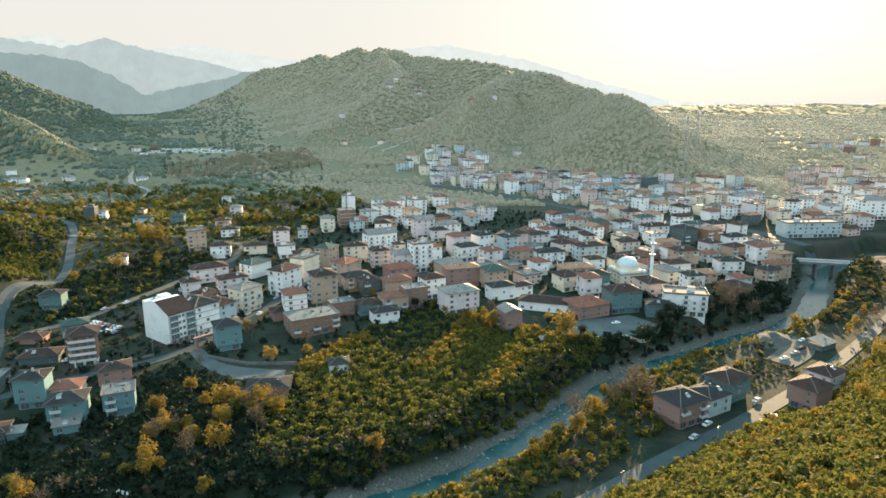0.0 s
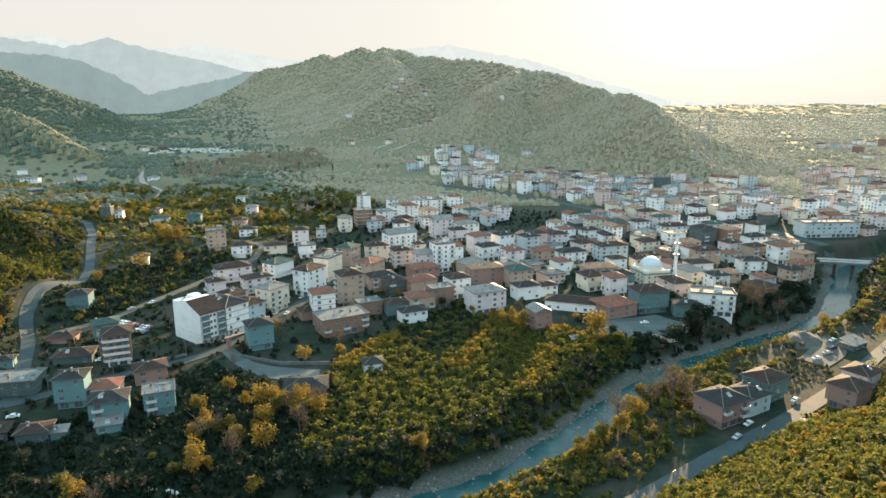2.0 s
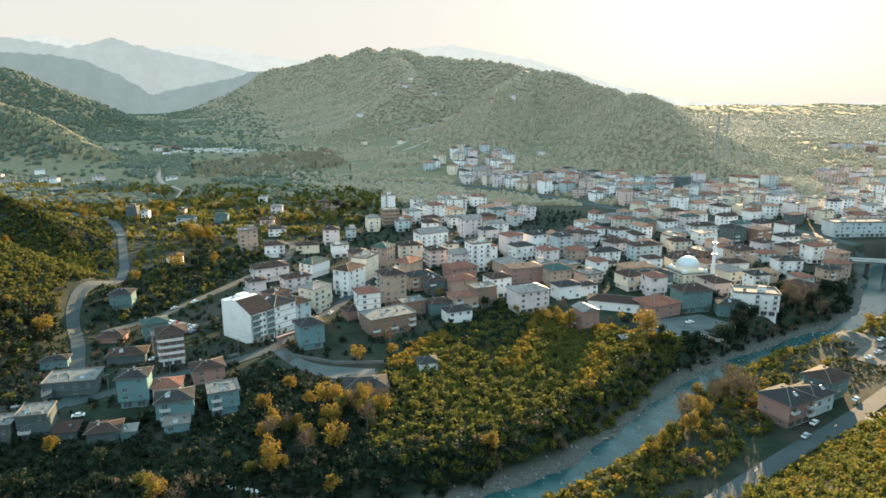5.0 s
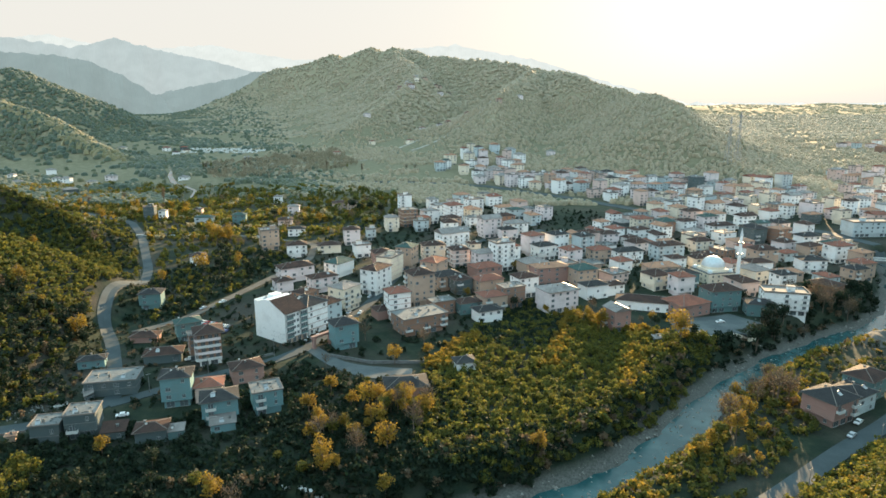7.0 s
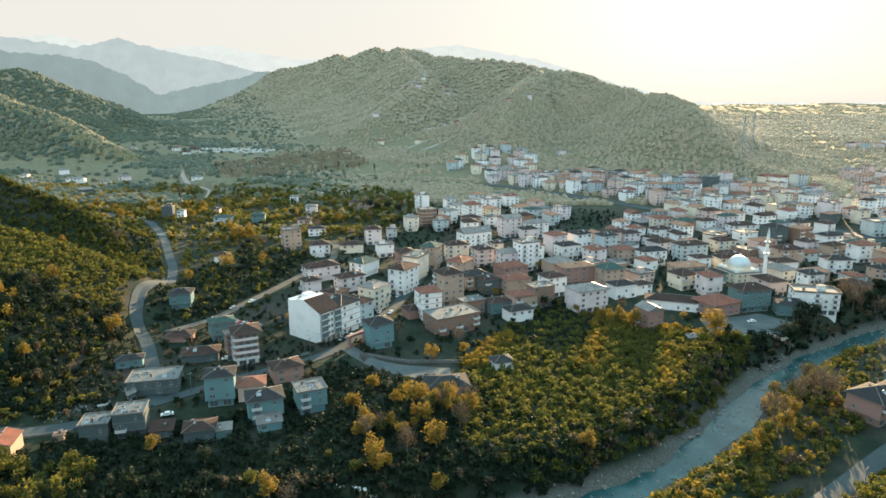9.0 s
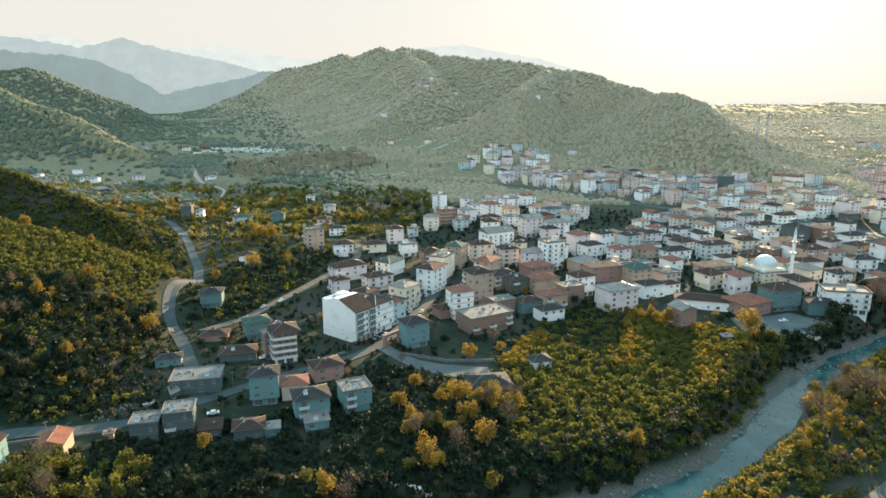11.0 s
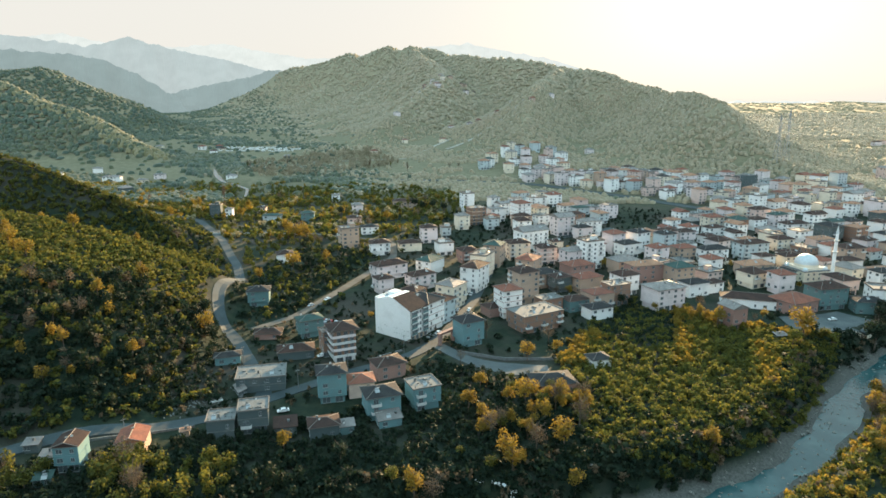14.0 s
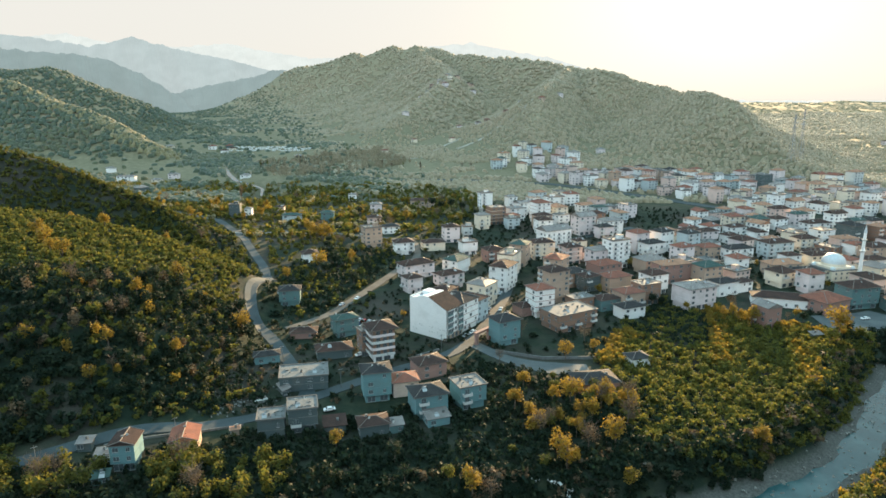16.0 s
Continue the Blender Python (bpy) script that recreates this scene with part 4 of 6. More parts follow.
house(-42.7, 411.9, 12.0, 10.4, 4, 20, 'pink', 'hip', 'brown', second='white')
house(-31.6, 438.4, 8.0, 8.0, 3, 20, 'cream', 'hip', 'brown')
house(-16.2, 498.7, 16.0, 12.0, 5, 24, 'lilac', 'gable', 'grey')
house(4.2, 494.3, 17.6, 10.4, 4, 20, 'white', 'hip', 'grey')
house(-3.0, 484.8, 12.8, 8.8, 3, 20, 'lilac', 'hip', 'dark')
house(12.7, 570.8, 14.4, 9.6, 3, 18, 'sky', 'hip', 'green')
# the middle of the town
house(-14.9, 402.8, 13.6, 11.2, 6.3, 24, 'white', 'flat', 'grey', balconies=1, label='tall white apartment block with a roof terrace')
house(-24.3, 404.2, 17.6, 11.2, 4, 24, 'lilac', 'hip', 'grey')
house(10.2, 439.8, 12.0, 11.2, 5, 28, 'lilac', 'hip', 'red', balconies=-1)
house(28.4, 443.3, 12.8, 11.2, 5, 30, 'white', 'hip', 'dark', balconies=-1)
house(46.1, 438.8, 12.0, 10.4, 5, 26, 'sky', 'hip', 'dark', balconies=1)
house(16.6, 428.3, 14.4, 10.4, 3.5, 26, 'white', 'hip', 'dark')
house(32.1, 411.8, 12.0, 10.4, 4, 26, 'lilac', 'hip', 'red')
house(3.8, 391.7, 16.0, 12.0, 3, 26, 'tan', 'hip', 'grey')
house(-27.2, 382.0, 17.6, 12.8, 3, 26, 'rose', 'hip', 'red')
house(-27.5, 355.3, 16.0, 11.2, 3, 26, 'tan', 'hip', 'red', near=True)
house(-6.5, 349.7, 12.8, 10.4, 4, 26, 'white', 'hip', 'brown', near=True)
house(11.1, 370.7, 20.8, 11.2, 4, 18, 'rose', 'hip', 'orange', near=True)
house(30.5, 365.4, 13.6, 11.2, 4, 20, 'tan', 'hip', 'green', near=True)
house(8.2, 326.5, 18.4, 13.6, 4, 24, 'lilac', 'hip', 'grey', balconies=-1, label='large pale lilac four-storey block beside the grove', near=True)
house(32.7, 347.3, 14.4, 9.6, 2.6, 22, 'white', 'hip', 'dark', near=True)
house(44.5, 352.7, 12.8, 8.0, 2, 22, 'white', 'hip', 'brown', near=True)
house(-27.0, 326.8, 13.6, 11.2, 3, 24, 'tan', 'hip', 'red', near=True)
house(-30.4, 312.2, 13.6, 8.8, 2, 24, 'white', 'hip', 'dark', near=True)
house(-16.1, 332.3, 12.8, 9.6, 4, 24, 'brick', 'rough', 'grey', near=True)
house(-39.9, 324.1, 12.8, 9.6, 2, 24, 'teal', 'hip', 'brown', near=True)
house(-51.2, 362.9, 16.0, 10.4, 3, 26, 'tan', 'hip', 'dark', near=True)
house(-43.0, 354.9, 11.2, 9.6, 3, 26, 'grey', 'hip', 'brown', near=True)
house(-54.4, 322.3, 12.8, 8.8, 2.4, 26, 'brick', 'rough', 'brown', near=True)
house(72.3, 419.4, 19.2, 9.6, 3, 16, 'white', 'hip', 'dark')
house(100.7, 424.4, 20.8, 11.2, 4, 16, 'sky', 'hip', 'brown')
house(170.0, 500.0, 20.8, 10.4, 3, 14, 'white', 'hip', 'brown', label='long white public building with rows of windows')
house(82.4, 380.3, 20.8, 10.4, 3, 10, 'tan', 'hip', 'orange')
house(90.5, 366.0, 16.0, 10.4, 3, 14, 'teal', 'hip', 'dark', near=True)
house(98.6, 401.2, 11.2, 8.8, 3, 14, 'white', 'hip', 'brown')
house(96.5, 327.3, 17.6, 12.0, 4, 12, 'teal', 'hip', 'brown', near=True)
house(76.0, 321.5, 19.2, 16.0, 2.2, 26, 'rose', 'hip', 'red', label='low pinkish sports hall with a hipped red-brown roof', near=True)
house(56.1, 328.2, 28.8, 10.4, 1.6, -18, 'white', 'hip', 'brown', label='long low white school with a brown roof', near=True)
house(32.8, 296.8, 8.8, 10.4, 3.6, 20, 'rose', 'gable', 'grey', label='narrow rose-grey house with a pale gabled roof beside the grove', near=True)
house(129.1, 323.6, 21.6, 12.8, 4, -14, 'white', 'flat', 'grey', label='white four-storey block with a framed flat roof', near=True)
house(115.0, 320.0, 14.4, 9.6, 2.2, -10, 'teal', 'hip', 'dark', near=True)
house(151.1, 398.6, 16.0, 10.4, 2.4, 10, 'white', 'hip', 'brown')
house(184.4, 396.3, 16.0, 10.4, 3, 0, 'white', 'hip', 'dark')
house(161.5, 379.8, 14.4, 9.6, 2, 6, 'tan', 'hip', 'orange')
house(160.6, 411.7, 16.0, 11.2, 4, 12, 'tan', 'hip', 'brown')
house(162.6, 448.6, 16.0, 10.4, 3, 12, 'pink', 'hip', 'orange')
house(115.3, 401.5, 12.8, 9.6, 3, 12, 'cream', 'hip', 'brown')
house(100.3, 487.4, 14.4, 9.6, 3, 18, 'white', 'hip', 'brown')
house(72.1, 472.5, 14.4, 10.4, 3, 18, 'lilac', 'hip', 'brown')
house(54.1, 423.8, 14.4, 10.4, 3, 18, 'tan', 'hip', 'red')
house(133.9, 448.8, 14.4, 10.4, 3, 14, 'cream', 'hip', 'brown')
house(296.1, 503.5, 46, 15, 4, 4, 'sky', 'flat', 'grey', label='long blue hall beside the main road')
house(392.3, 576.5, 26, 18, 6, 0, 'white', 'hip', 'grey', label='large white building with dark window bays')
# across the river, under the slope
house(83.9, 205.6, 13.6, 12.0, 3, 28, 'rose', 'hip', 'dark', balconies=1, near=True)
house(97.4, 214.0, 12.0, 10.4, 2.3, 30, 'sky', 'hip', 'dark', near=True)
house(108.2, 223.3, 13.6, 10.4, 3, 32, 'teal', 'hip', 'brown', balconies=1, near=True)
house(135.6, 216.1, 12.0, 10.4, 3, 34, 'rose', 'hip', 'brown', near=True)
house(152.6, 234.8, 12.0, 9.6, 2.2, 34, 'lilac', 'hip', 'brown', near=True)
house(174.9, 274.6, 11.2, 6.4, 0.9, 30, 'grey', 'shed', 'grey', near=True)
# outlying houses
house(-319.8, 567.4, 9.6, 7.2, 4, 4, 'grey', 'flat', 'grey', label='bare grey tower house beside the country road')
house(-306.8, 564.8, 6.4, 6.4, 3, 4, 'white', 'hip', 'grey')
house(-284.3, 589.1, 8.0, 7.2, 2, 4, 'pink', 'hip', 'brown')
house(-263.3, 548.6, 16.0, 8.0, 2, 6, 'sky', 'hip', 'green')
house(-609.8, 816.0, 8.0, 7.2, 2, 0, 'white', 'hip', 'grey')
house(-536.1, 789.4, 9.6, 7.2, 2, 0, 'white', 'hip', 'grey')
house(-475.4, 806.5, 9.6, 7.2, 2, 0, 'lilac', 'hip', 'grey')
house(-486.5, 778.4, 11.2, 7.2, 1, 0, 'cream', 'hip', 'grey')
house(-862.3, 1379.1, 12.8, 8.0, 2, 0, 'white', 'hip', 'grey')
house(-477.7, 805.8, 11.2, 7.2, 2, 0, 'lilac', 'hip', 'grey')
house(-524.3, 788.6, 12.8, 7.2, 2, 0, 'white', 'hip', 'grey')



# white block with a tall blind gable and green-glazed balconies
def white_block(x, y, rot):
    root = new("apartment_building")
    root.matrix_basis = pose(x, y, ground_at(x, y), 0, 0, rot)
    tagged(root, "white five-storey block with a blind side wall and green-glazed balconies", "apartment building")
    HOUSES.append((x, y, 15))
    w, d, high = 22.0, 13.0, 2.95
    outline = [(-w / 2, -2), (w / 2, -2), (w / 2, 15.0), (0.5, 19.6), (-2.5, 19.6), (-w / 2, 17.2)]
    bm = bmesh.new()
    ends = [[bm.verts.new((px, sy * d / 2, pz)) for px, pz in outline] for sy in (-1, 1)]
    bm.faces.new(ends[0])
    bm.faces.new(ends[1][::-1])
    for i in range(len(outline)):
        j = (i + 1) % len(outline)
        bm.faces.new((ends[0][j], ends[0][i], ends[1][i], ends[1][j]))
    part("wall", bm, WALL["white"], root)
    bm = bmesh.new()
    box(bm, -w / 2 + 0.4, w / 2 + 0.06, -d / 2 + 0.5, d / 2 - 0.5, 0, 2.8)
    part("shop_front", bm, WALL["tan"], root, "brown ground-floor shop front")
    slope = math.atan2(4.6, w / 2 - 0.5)
    bm = bmesh.new()
    box(bm, 0, (w / 2 - 0.5) / math.cos(slope) + 0.7, -d / 2 - 0.2, d / 2 + 0.2, 0.03, 0.25)
    for v in bm.verts:
        v.co = Vector((0.5 + v.co.x * math.cos(slope) + v.co.z * math.sin(slope), v.co.y, 19.6 - v.co.x * math.sin(slope) + v.co.z * math.cos(slope)))
    part("roof", bm, ROOF["brown"], root, "brown tiled roof slope over the street front")
    bm = bmesh.new()
    box(bm, -w / 2, -w / 2 + 0.25, -d / 2 + 0.25, d / 2 - 0.25, 17.2, 18.2)
    box(bm, -w / 2, -w / 2 + 1.6, -d / 2, -d / 2 + 0.25, 17.2, 18.2)
    box(bm, -7.5, -3.5, -1.0, 4.0, 17.6, 20.2)
    part("parapet", bm, WALL["white"], root, "white parapet and stair head on the terrace")
    bay = bmesh.new()
    box(bay, -2.0, 2.0, -0.9, 0, -0.15, 0.1)
    box(bay, -2.0, 2.0, -0.9, -0.8, 0.1, 0.9, 2)
    box(bay, -2.0, 2.0, -0.85, -0.82, 0.9, 2.5, 1)
    for s in (-2.0, -0.7, 0.6, 1.94):
        box(bay, s, s + 0.06, -0.9, -0.8, 0.9, 2.7)
    box(bay, -2.0, 2.0, -0.95, 0, 2.5, 2.8)
    balcony = mesh_of("balcony", bay, FRAME, GLASS, WALL["teal"])
    for k in range(1, 5):
        z = k * high - 0.05
        for u in (-4.1, 4.1):
            b = part("balcony", balcony, None, root, "glazed balcony with a teal parapet")
            b.matrix_basis = pose(w / 2 + 0.01, u, z, 0, 0, 90)
        for u in (-0.9, 1.0):
            casement(root, "small", pose(w / 2 + 0.01, u, z + 1.5, 0, 0, 90))
    for u in (-4.6, -1.5, 1.5, 4.6):
        casement(root, "door", pose(w / 2 + 0.07, u, 1.4, 0, 0, 90), "shop_window")
    c = part("water_heater", HEATER, None, root)
    c.location = (-6, -3, 18.55)
    # pale patches where the render has come off
    bm = bmesh.new()
    rng = random.Random(5)
    for _ in range(26):
        u, h = rng.uniform(-w / 2 + 0.6, w / 2 - 0.8), rng.choice((2.2, 2.6, 4.6, 5.0)) + rng.uniform(-0.3, 0.3)
        box(bm, u, u + rng.uniform(0.25, 0.8), -d / 2 - 0.03, -d / 2, h, h + rng.uniform(0.2, 0.7))
    part("render_patch", bm, FRAME, root, "pale patches on the gable")
    return root


def balcony_block(x, y, rot):
    """A brick block whose balconies wrap round each storey."""
    root = new("apartment_building")
    root.matrix_basis = pose(x, y, ground_at(x, y), 0, 0, rot)
    tagged(root, "brick apartment block with white wrap-round balconies and hipped roof", "apartment building")
    HOUSES.append((x, y, 8.5))
    w, d, high, floors = 9.6, 9.0, 2.9, 5
    bm = bmesh.new()
    box(bm, -w / 2, w / 2, -d / 2, d / 2, high, floors * high)
    part("wall", bm, WALL["brick"], root)
    bm = bmesh.new()
    box(bm, -w / 2 + 0.4, w / 2 - 0.4, -d / 2 + 0.4, d / 2 - 0.4, -2, high)
    part("ground_floor", bm, WALL["white"], root, "white-painted recessed ground floor")
    bm = bmesh.new()
    hip_roof(bm, w + 1.2, d + 1.2, floors * high + 0.01, 2.6, 1.1)
    part("roof", bm, [ROOF["brown"], TRIM], root)
    a, b, c, e = w / 2 + 1.25, d / 2 + 1.25, 1.6, 0.14
    outer = [(-w / 2 + 0.3, -b), (a - c, -b), (a - 0.45 * c, -b + 0.45 * c * 0.35), (a - 0.35 * 0.45 * c, -b + 0.55 * c), (a, -b + c), (a, d / 2 - 0.3)]
    inner = [(-w / 2 + 0.3, -b + e), (a - c, -b + e), (a - 0.45 * c - e * 0.4, -b + 0.45 * c * 0.35 + e), (a - 0.35 * 0.45 * c - e, -b + 0.55 * c + e * 0.4), (a - e, -b + c), (a - e, d / 2 - 0.3)]
    for k in range(1, floors):
        bm = bmesh.new()
        z = k * high
        slab = [bm.verts.new((*p, z - 0.2)) for p in outer] + [bm.verts.new((w / 2, d / 2 - 0.3, z - 0.2)), bm.verts.new((w / 2, -d / 2, z - 0.2)), bm.verts.new((-w / 2 + 0.3, -d / 2, z - 0.2))]
        face = bm.faces.new(slab)
        up = bmesh.ops.extrude_face_region(bm, geom=[face])
        for g in up["geom"]:
            if isinstance(g, bmesh.types.BMVert):
                g.co.z = z + 0.03
        rows = [[bm.verts.new((*p, h)) for p in line] for line, h in ((outer, z + 0.03), (outer, z + 0.95), (inner, z + 0.95), (inner, z + 0.03))]
        for r0, r1 in zip(rows[:-1], rows[1:]):
            for i in range(len(outer) - 1):
                bm.faces.new((r0[i], r0[i + 1], r1[i + 1], r1[i]))
        for v in bm.verts:
            v.co.x = -v.co.x
        bmesh.ops.recalc_face_normals(bm, faces=bm.faces)
        part("balcony", bm, FRAME if k % 2 else WALL["lilac"], root, "white balcony that wraps round the corner")
        for u in (-2.6, 0.4, 3.0):
            casement(root, "door", pose(u, -d / 2 - 0.005, z + 1.1))
            casement(root, "small", pose(0, 0, 0, 0, 0, -90) @ pose(u, -w / 2 - 0.005, z + 1.5))
    for u in (-2.4, 1.4):
        casement(root, "shop", pose(u, -d / 2 + 0.395, 1.25), "shop_window")
    return root


def mosque(x, y):
    root = new("mosque")
    root.matrix_basis = pose(x, y, ground_at(x, y), 0, 0, 14)
    tagged(root, "mosque with a large pale grey dome and stone walls", "mosque")
    HOUSES.append((x, y, 13))
    bm = bmesh.new()
    box(bm, -9, 9, -9, 9, -2, 6.6)
    box(bm, -9.4, 9.4, -9.4, 9.4, 6.6, 7.0, 1)
    box(bm, -7.4, 7.4, -7.4, 7.4, 7.0, 8.4)
    part("wall", bm, [WALL["cream"], SLAB], root)
    bm = bmesh.new()
    bmesh.ops.create_cone(bm, segments=20, radius1=7.0, radius2=7.0, depth=1.6, matrix=Matrix.Translation((0, 0, 9.2)))
    part("drum", bm, WALL["cream"], root)
    bm = bmesh.new()
    bmesh.ops.create_uvsphere(bm, u_segments=28, v_segments=16, radius=6.8)
    bmesh.ops.delete(bm, geom=[v for v in bm.verts if v.co.z < -0.1], context="VERTS")
    for v in bm.verts:
        v.co.z = v.co.z * 0.84 + 9.9
    for f in bm.faces:
        f.smooth = True
    part("dome", bm, DOME, root, "pale lead-grey dome")
    bm = bmesh.new()
    rod(bm, (0, 0, 15.5), (0, 0, 17.6), 0.12, 0.02)
    bmesh.ops.create_uvsphere(bm, u_segments=8, v_segments=6, radius=0.3, matrix=Matrix.Translation((0, 0, 16.2)))
    part("finial", bm, STEEL, root)
    for sx in (-1, 1):
        for sy in (-1, 1):
            bm = bmesh.new()
            bmesh.ops.create_uvsphere(bm, u_segments=14, v_segments=8, radius=1.7)
            for v in bm.verts:
                v.co += Vector((sx * 7.2, sy * 7.2, 7.3))
            part("small_dome", bm, DOME, root)
    for turn in (0, 90, 180, 270):
        for u in (-6, -2, 2, 6):
            for z in (2.2, 5.0):
                casement(root, "small", pose(0, 0, 0, 0, 0, turn) @ pose(u, -9.01, z))
    return root


def minaret(x, y):
    root = new("minaret")
    root.matrix_basis = pose(x, y, ground_at(x, y))
    tagged(root, "slender white minaret with two balconies and a pointed cap", "minaret")
    for name, z0, z1, r0, r1, m in (("base", -1, 6, 1.6, 1.5, WALL["white"]), ("shaft", 6, 18, 1.05, 1.0, WALL["white"]), ("gallery", 18, 19, 1.1, 1.75, FRAME), ("shaft", 19, 25, 0.95, 0.9, WALL["white"]),
                                    ("gallery", 25, 26, 1.0, 1.6, FRAME), ("shaft", 26, 30, 0.85, 0.8, WALL["white"]), ("cap", 30, 35, 1.0, 0.04, DOME)):
        bm = bmesh.new()
        rod(bm, (0, 0, z0), (0, 0, z1), r0, r1, 12)
        part(name, bm, m, root)
    return root


DOME = plain_mat("lead_dome", (0.5, 0.54, 0.56), 0.45, 0.3, 0.2, 1.5)


def pylon(x, y, tall):
    root = new("power_pylon")
    root.matrix_basis = pose(x, y, ground_at(x, y), 0, 0, 25)
    tagged(root, "tall grey steel lattice power pylon on the hill", "pylon", "power pylons on the hill")
    levels = [(0, 3.6), (0.3, 2.2), (0.6, 1.1), (0.8, 0.8), (1, 0.35)]
    corners = ((-1, -1), (1, -1), (1, 1), (-1, 1))
    for i in range(4):
        s, u = corners[i], corners[(i + 1) % 4]
        leg = bmesh.new()
        for (a, ra), (b, rb) in zip(levels[:-1], levels[1:]):
            rod(leg, (s[0] * ra, s[1] * ra, a * tall), (s[0] * rb, s[1] * rb, b * tall), 0.15, sides=4)
            brace = bmesh.new()
            rod(brace, (s[0] * ra, s[1] * ra, a * tall), (u[0] * rb, u[1] * rb, b * tall), 0.07, sides=4)
            rod(brace, (u[0] * ra, u[1] * ra, a * tall), (s[0] * rb, s[1] * rb, b * tall), 0.07, sides=4)
            part("cross_brace", brace, STEEL, root)
        part("leg", leg, STEEL, root)
    for f, l in ((0.72, 7), (0.82, 6), (0.92, 4.5)):
        bm = bmesh.new()
        for s in (-1, 1):
            rod(bm, (0, 0, f * tall + 0.6), (s * l, 0, f * tall), 0.2, 0.12, 4)
            rod(bm, (0, 0, f * tall - 0.8), (s * l, 0, f * tall), 0.16, 0.12, 4)
        part("cross_arm", bm, STEEL, root)
    return root


def bridge(x0, y0, x1, y1):
    """A concrete road bridge on piers."""
    length, turn = math.hypot(x1 - x0, y1 - y0), math.degrees(math.atan2(y1 - y0, x1 - x0))
    root = new("bridge")
    root.matrix_basis = pose((x0 + x1) / 2, (y0 + y1) / 2, 1.2, 0, 0, turn)
    tagged(root, "pale concrete road bridge over the river", "bridge")
    bm = bmesh.new()
    box(bm, -length / 2, length / 2, -4, 4, -1.4, 0)
    part("deck", bm, SLAB, root)
    for s in (-1, 1):
        bm = bmesh.new()
        box(bm, -length / 2, length / 2, s * 3.8 - 0.12, s * 3.8 + 0.12, 0, 1.0)
        part("parapet", bm, FRAME, root)
    for u in (-0.25, 0.0, 0.25):
        bm = bmesh.new()
        box(bm, u * length - 0.6, u * length + 0.6, -3.4, 3.4, -13, -1.4)
        part("pier", bm, SLAB, root)
    return root


def car(x, y, rot, colour="white"):
    root = new("car")
    root.matrix_basis = pose(x, y, ground_at(x, y) + 0.32, 0, 0, rot)
    tagged(root, f"{colour} car parked beside the road", "car", "parked cars")
    bm = bmesh.new()
    prof = [(-2.1, 0.3), (-2.15, 0.75), (-1.3, 0.9), (-0.75, 1.38), (0.85, 1.42), (1.55, 0.95), (2.1, 0.85), (2.15, 0.35)]
    rings = [[bm.verts.new((px, s * (0.84 if pz < 1.1 else 0.68), pz)) for px, pz in prof] for s in (-1, 1)]
    for i in range(len(prof)):
        j = (i + 1) % len(prof)
        bm.faces.new((rings[0][i], rings[0][j], rings[1][j], rings[1][i])).material_index = 1 if i in (2, 4) else 0
    bm.faces.new(rings[0][::-1])
    bm.faces.new(rings[1])
    bmesh.ops.recalc_face_normals(bm, faces=bm.faces)
    part("body", bm, [PAINT[colour], GLASS], root)
    for sx in (-1.35, 1.35):
        for sy in (-0.78, 0.78):
            bm = bmesh.new()
            rod(bm, (sx, sy - 0.1, 0.32), (sx, sy + 0.1, 0.32), 0.32, sides=10)
            part("wheel", bm, RUBBER, root)
    for s in (-1, 1):
        bm = bmesh.new()
        box(bm, -0.6, 0.75, s * 0.78 - 0.02, s * 0.78 + 0.02, 0.95, 1.28)
        part("side_window", bm, GLASS, root)
    return root


def pole(x, y, tall=8.5):
    root = new("utility_pole")
    root.matrix_basis = pose(x, y, ground_at(x, y), 0, 0, 40)
    tagged(root, "grey concrete utility pole beside the road", "utility pole", "utility poles along the roads")
    bm = bmesh.new()
    rod(bm, (0, 0, -0.5), (0, 0, tall), 0.16, 0.1, 6)
    part("post", bm, SLAB, root)
    bm = bmesh.new()
    box(bm, -0.9, 0.9, -0.06, 0.06, tall - 0.7, tall - 0.55)
    part("cross_arm", bm, STEEL, root)
    return root


white_block(-130.8, 287.0, -37)
balcony_block(-154.4, 256.6, 24)
mosque(114, 379)
minaret(127, 373)
pylon(300, 790, 58)
pylon(316, 800, 66)
bridge(252, 436, 296, 424)

# ---------------------------------------------------------------- the crowded quarters farther off
rng = random.Random(11)


def free(x, y, gap):
    if any((x - a) ** 2 + (y - b) ** 2 < (gap * 0.5 + r * 0.8 + 1.0) ** 2 for a, b, r in HOUSES):
        return False
    p = np.array([[x, y]], float)
    for line, extra in ((HIGHWAY, 10), (STREET_A, 8), (STREET_B, 6), (ROAD_LEFT, 7), (RIVER, 16), (ROAD_RIGHT, 8)):
        d, w = along(line, p[:, 0], p[:, 1])
        if d[0] < w[0] + extra:
            return False
    return True


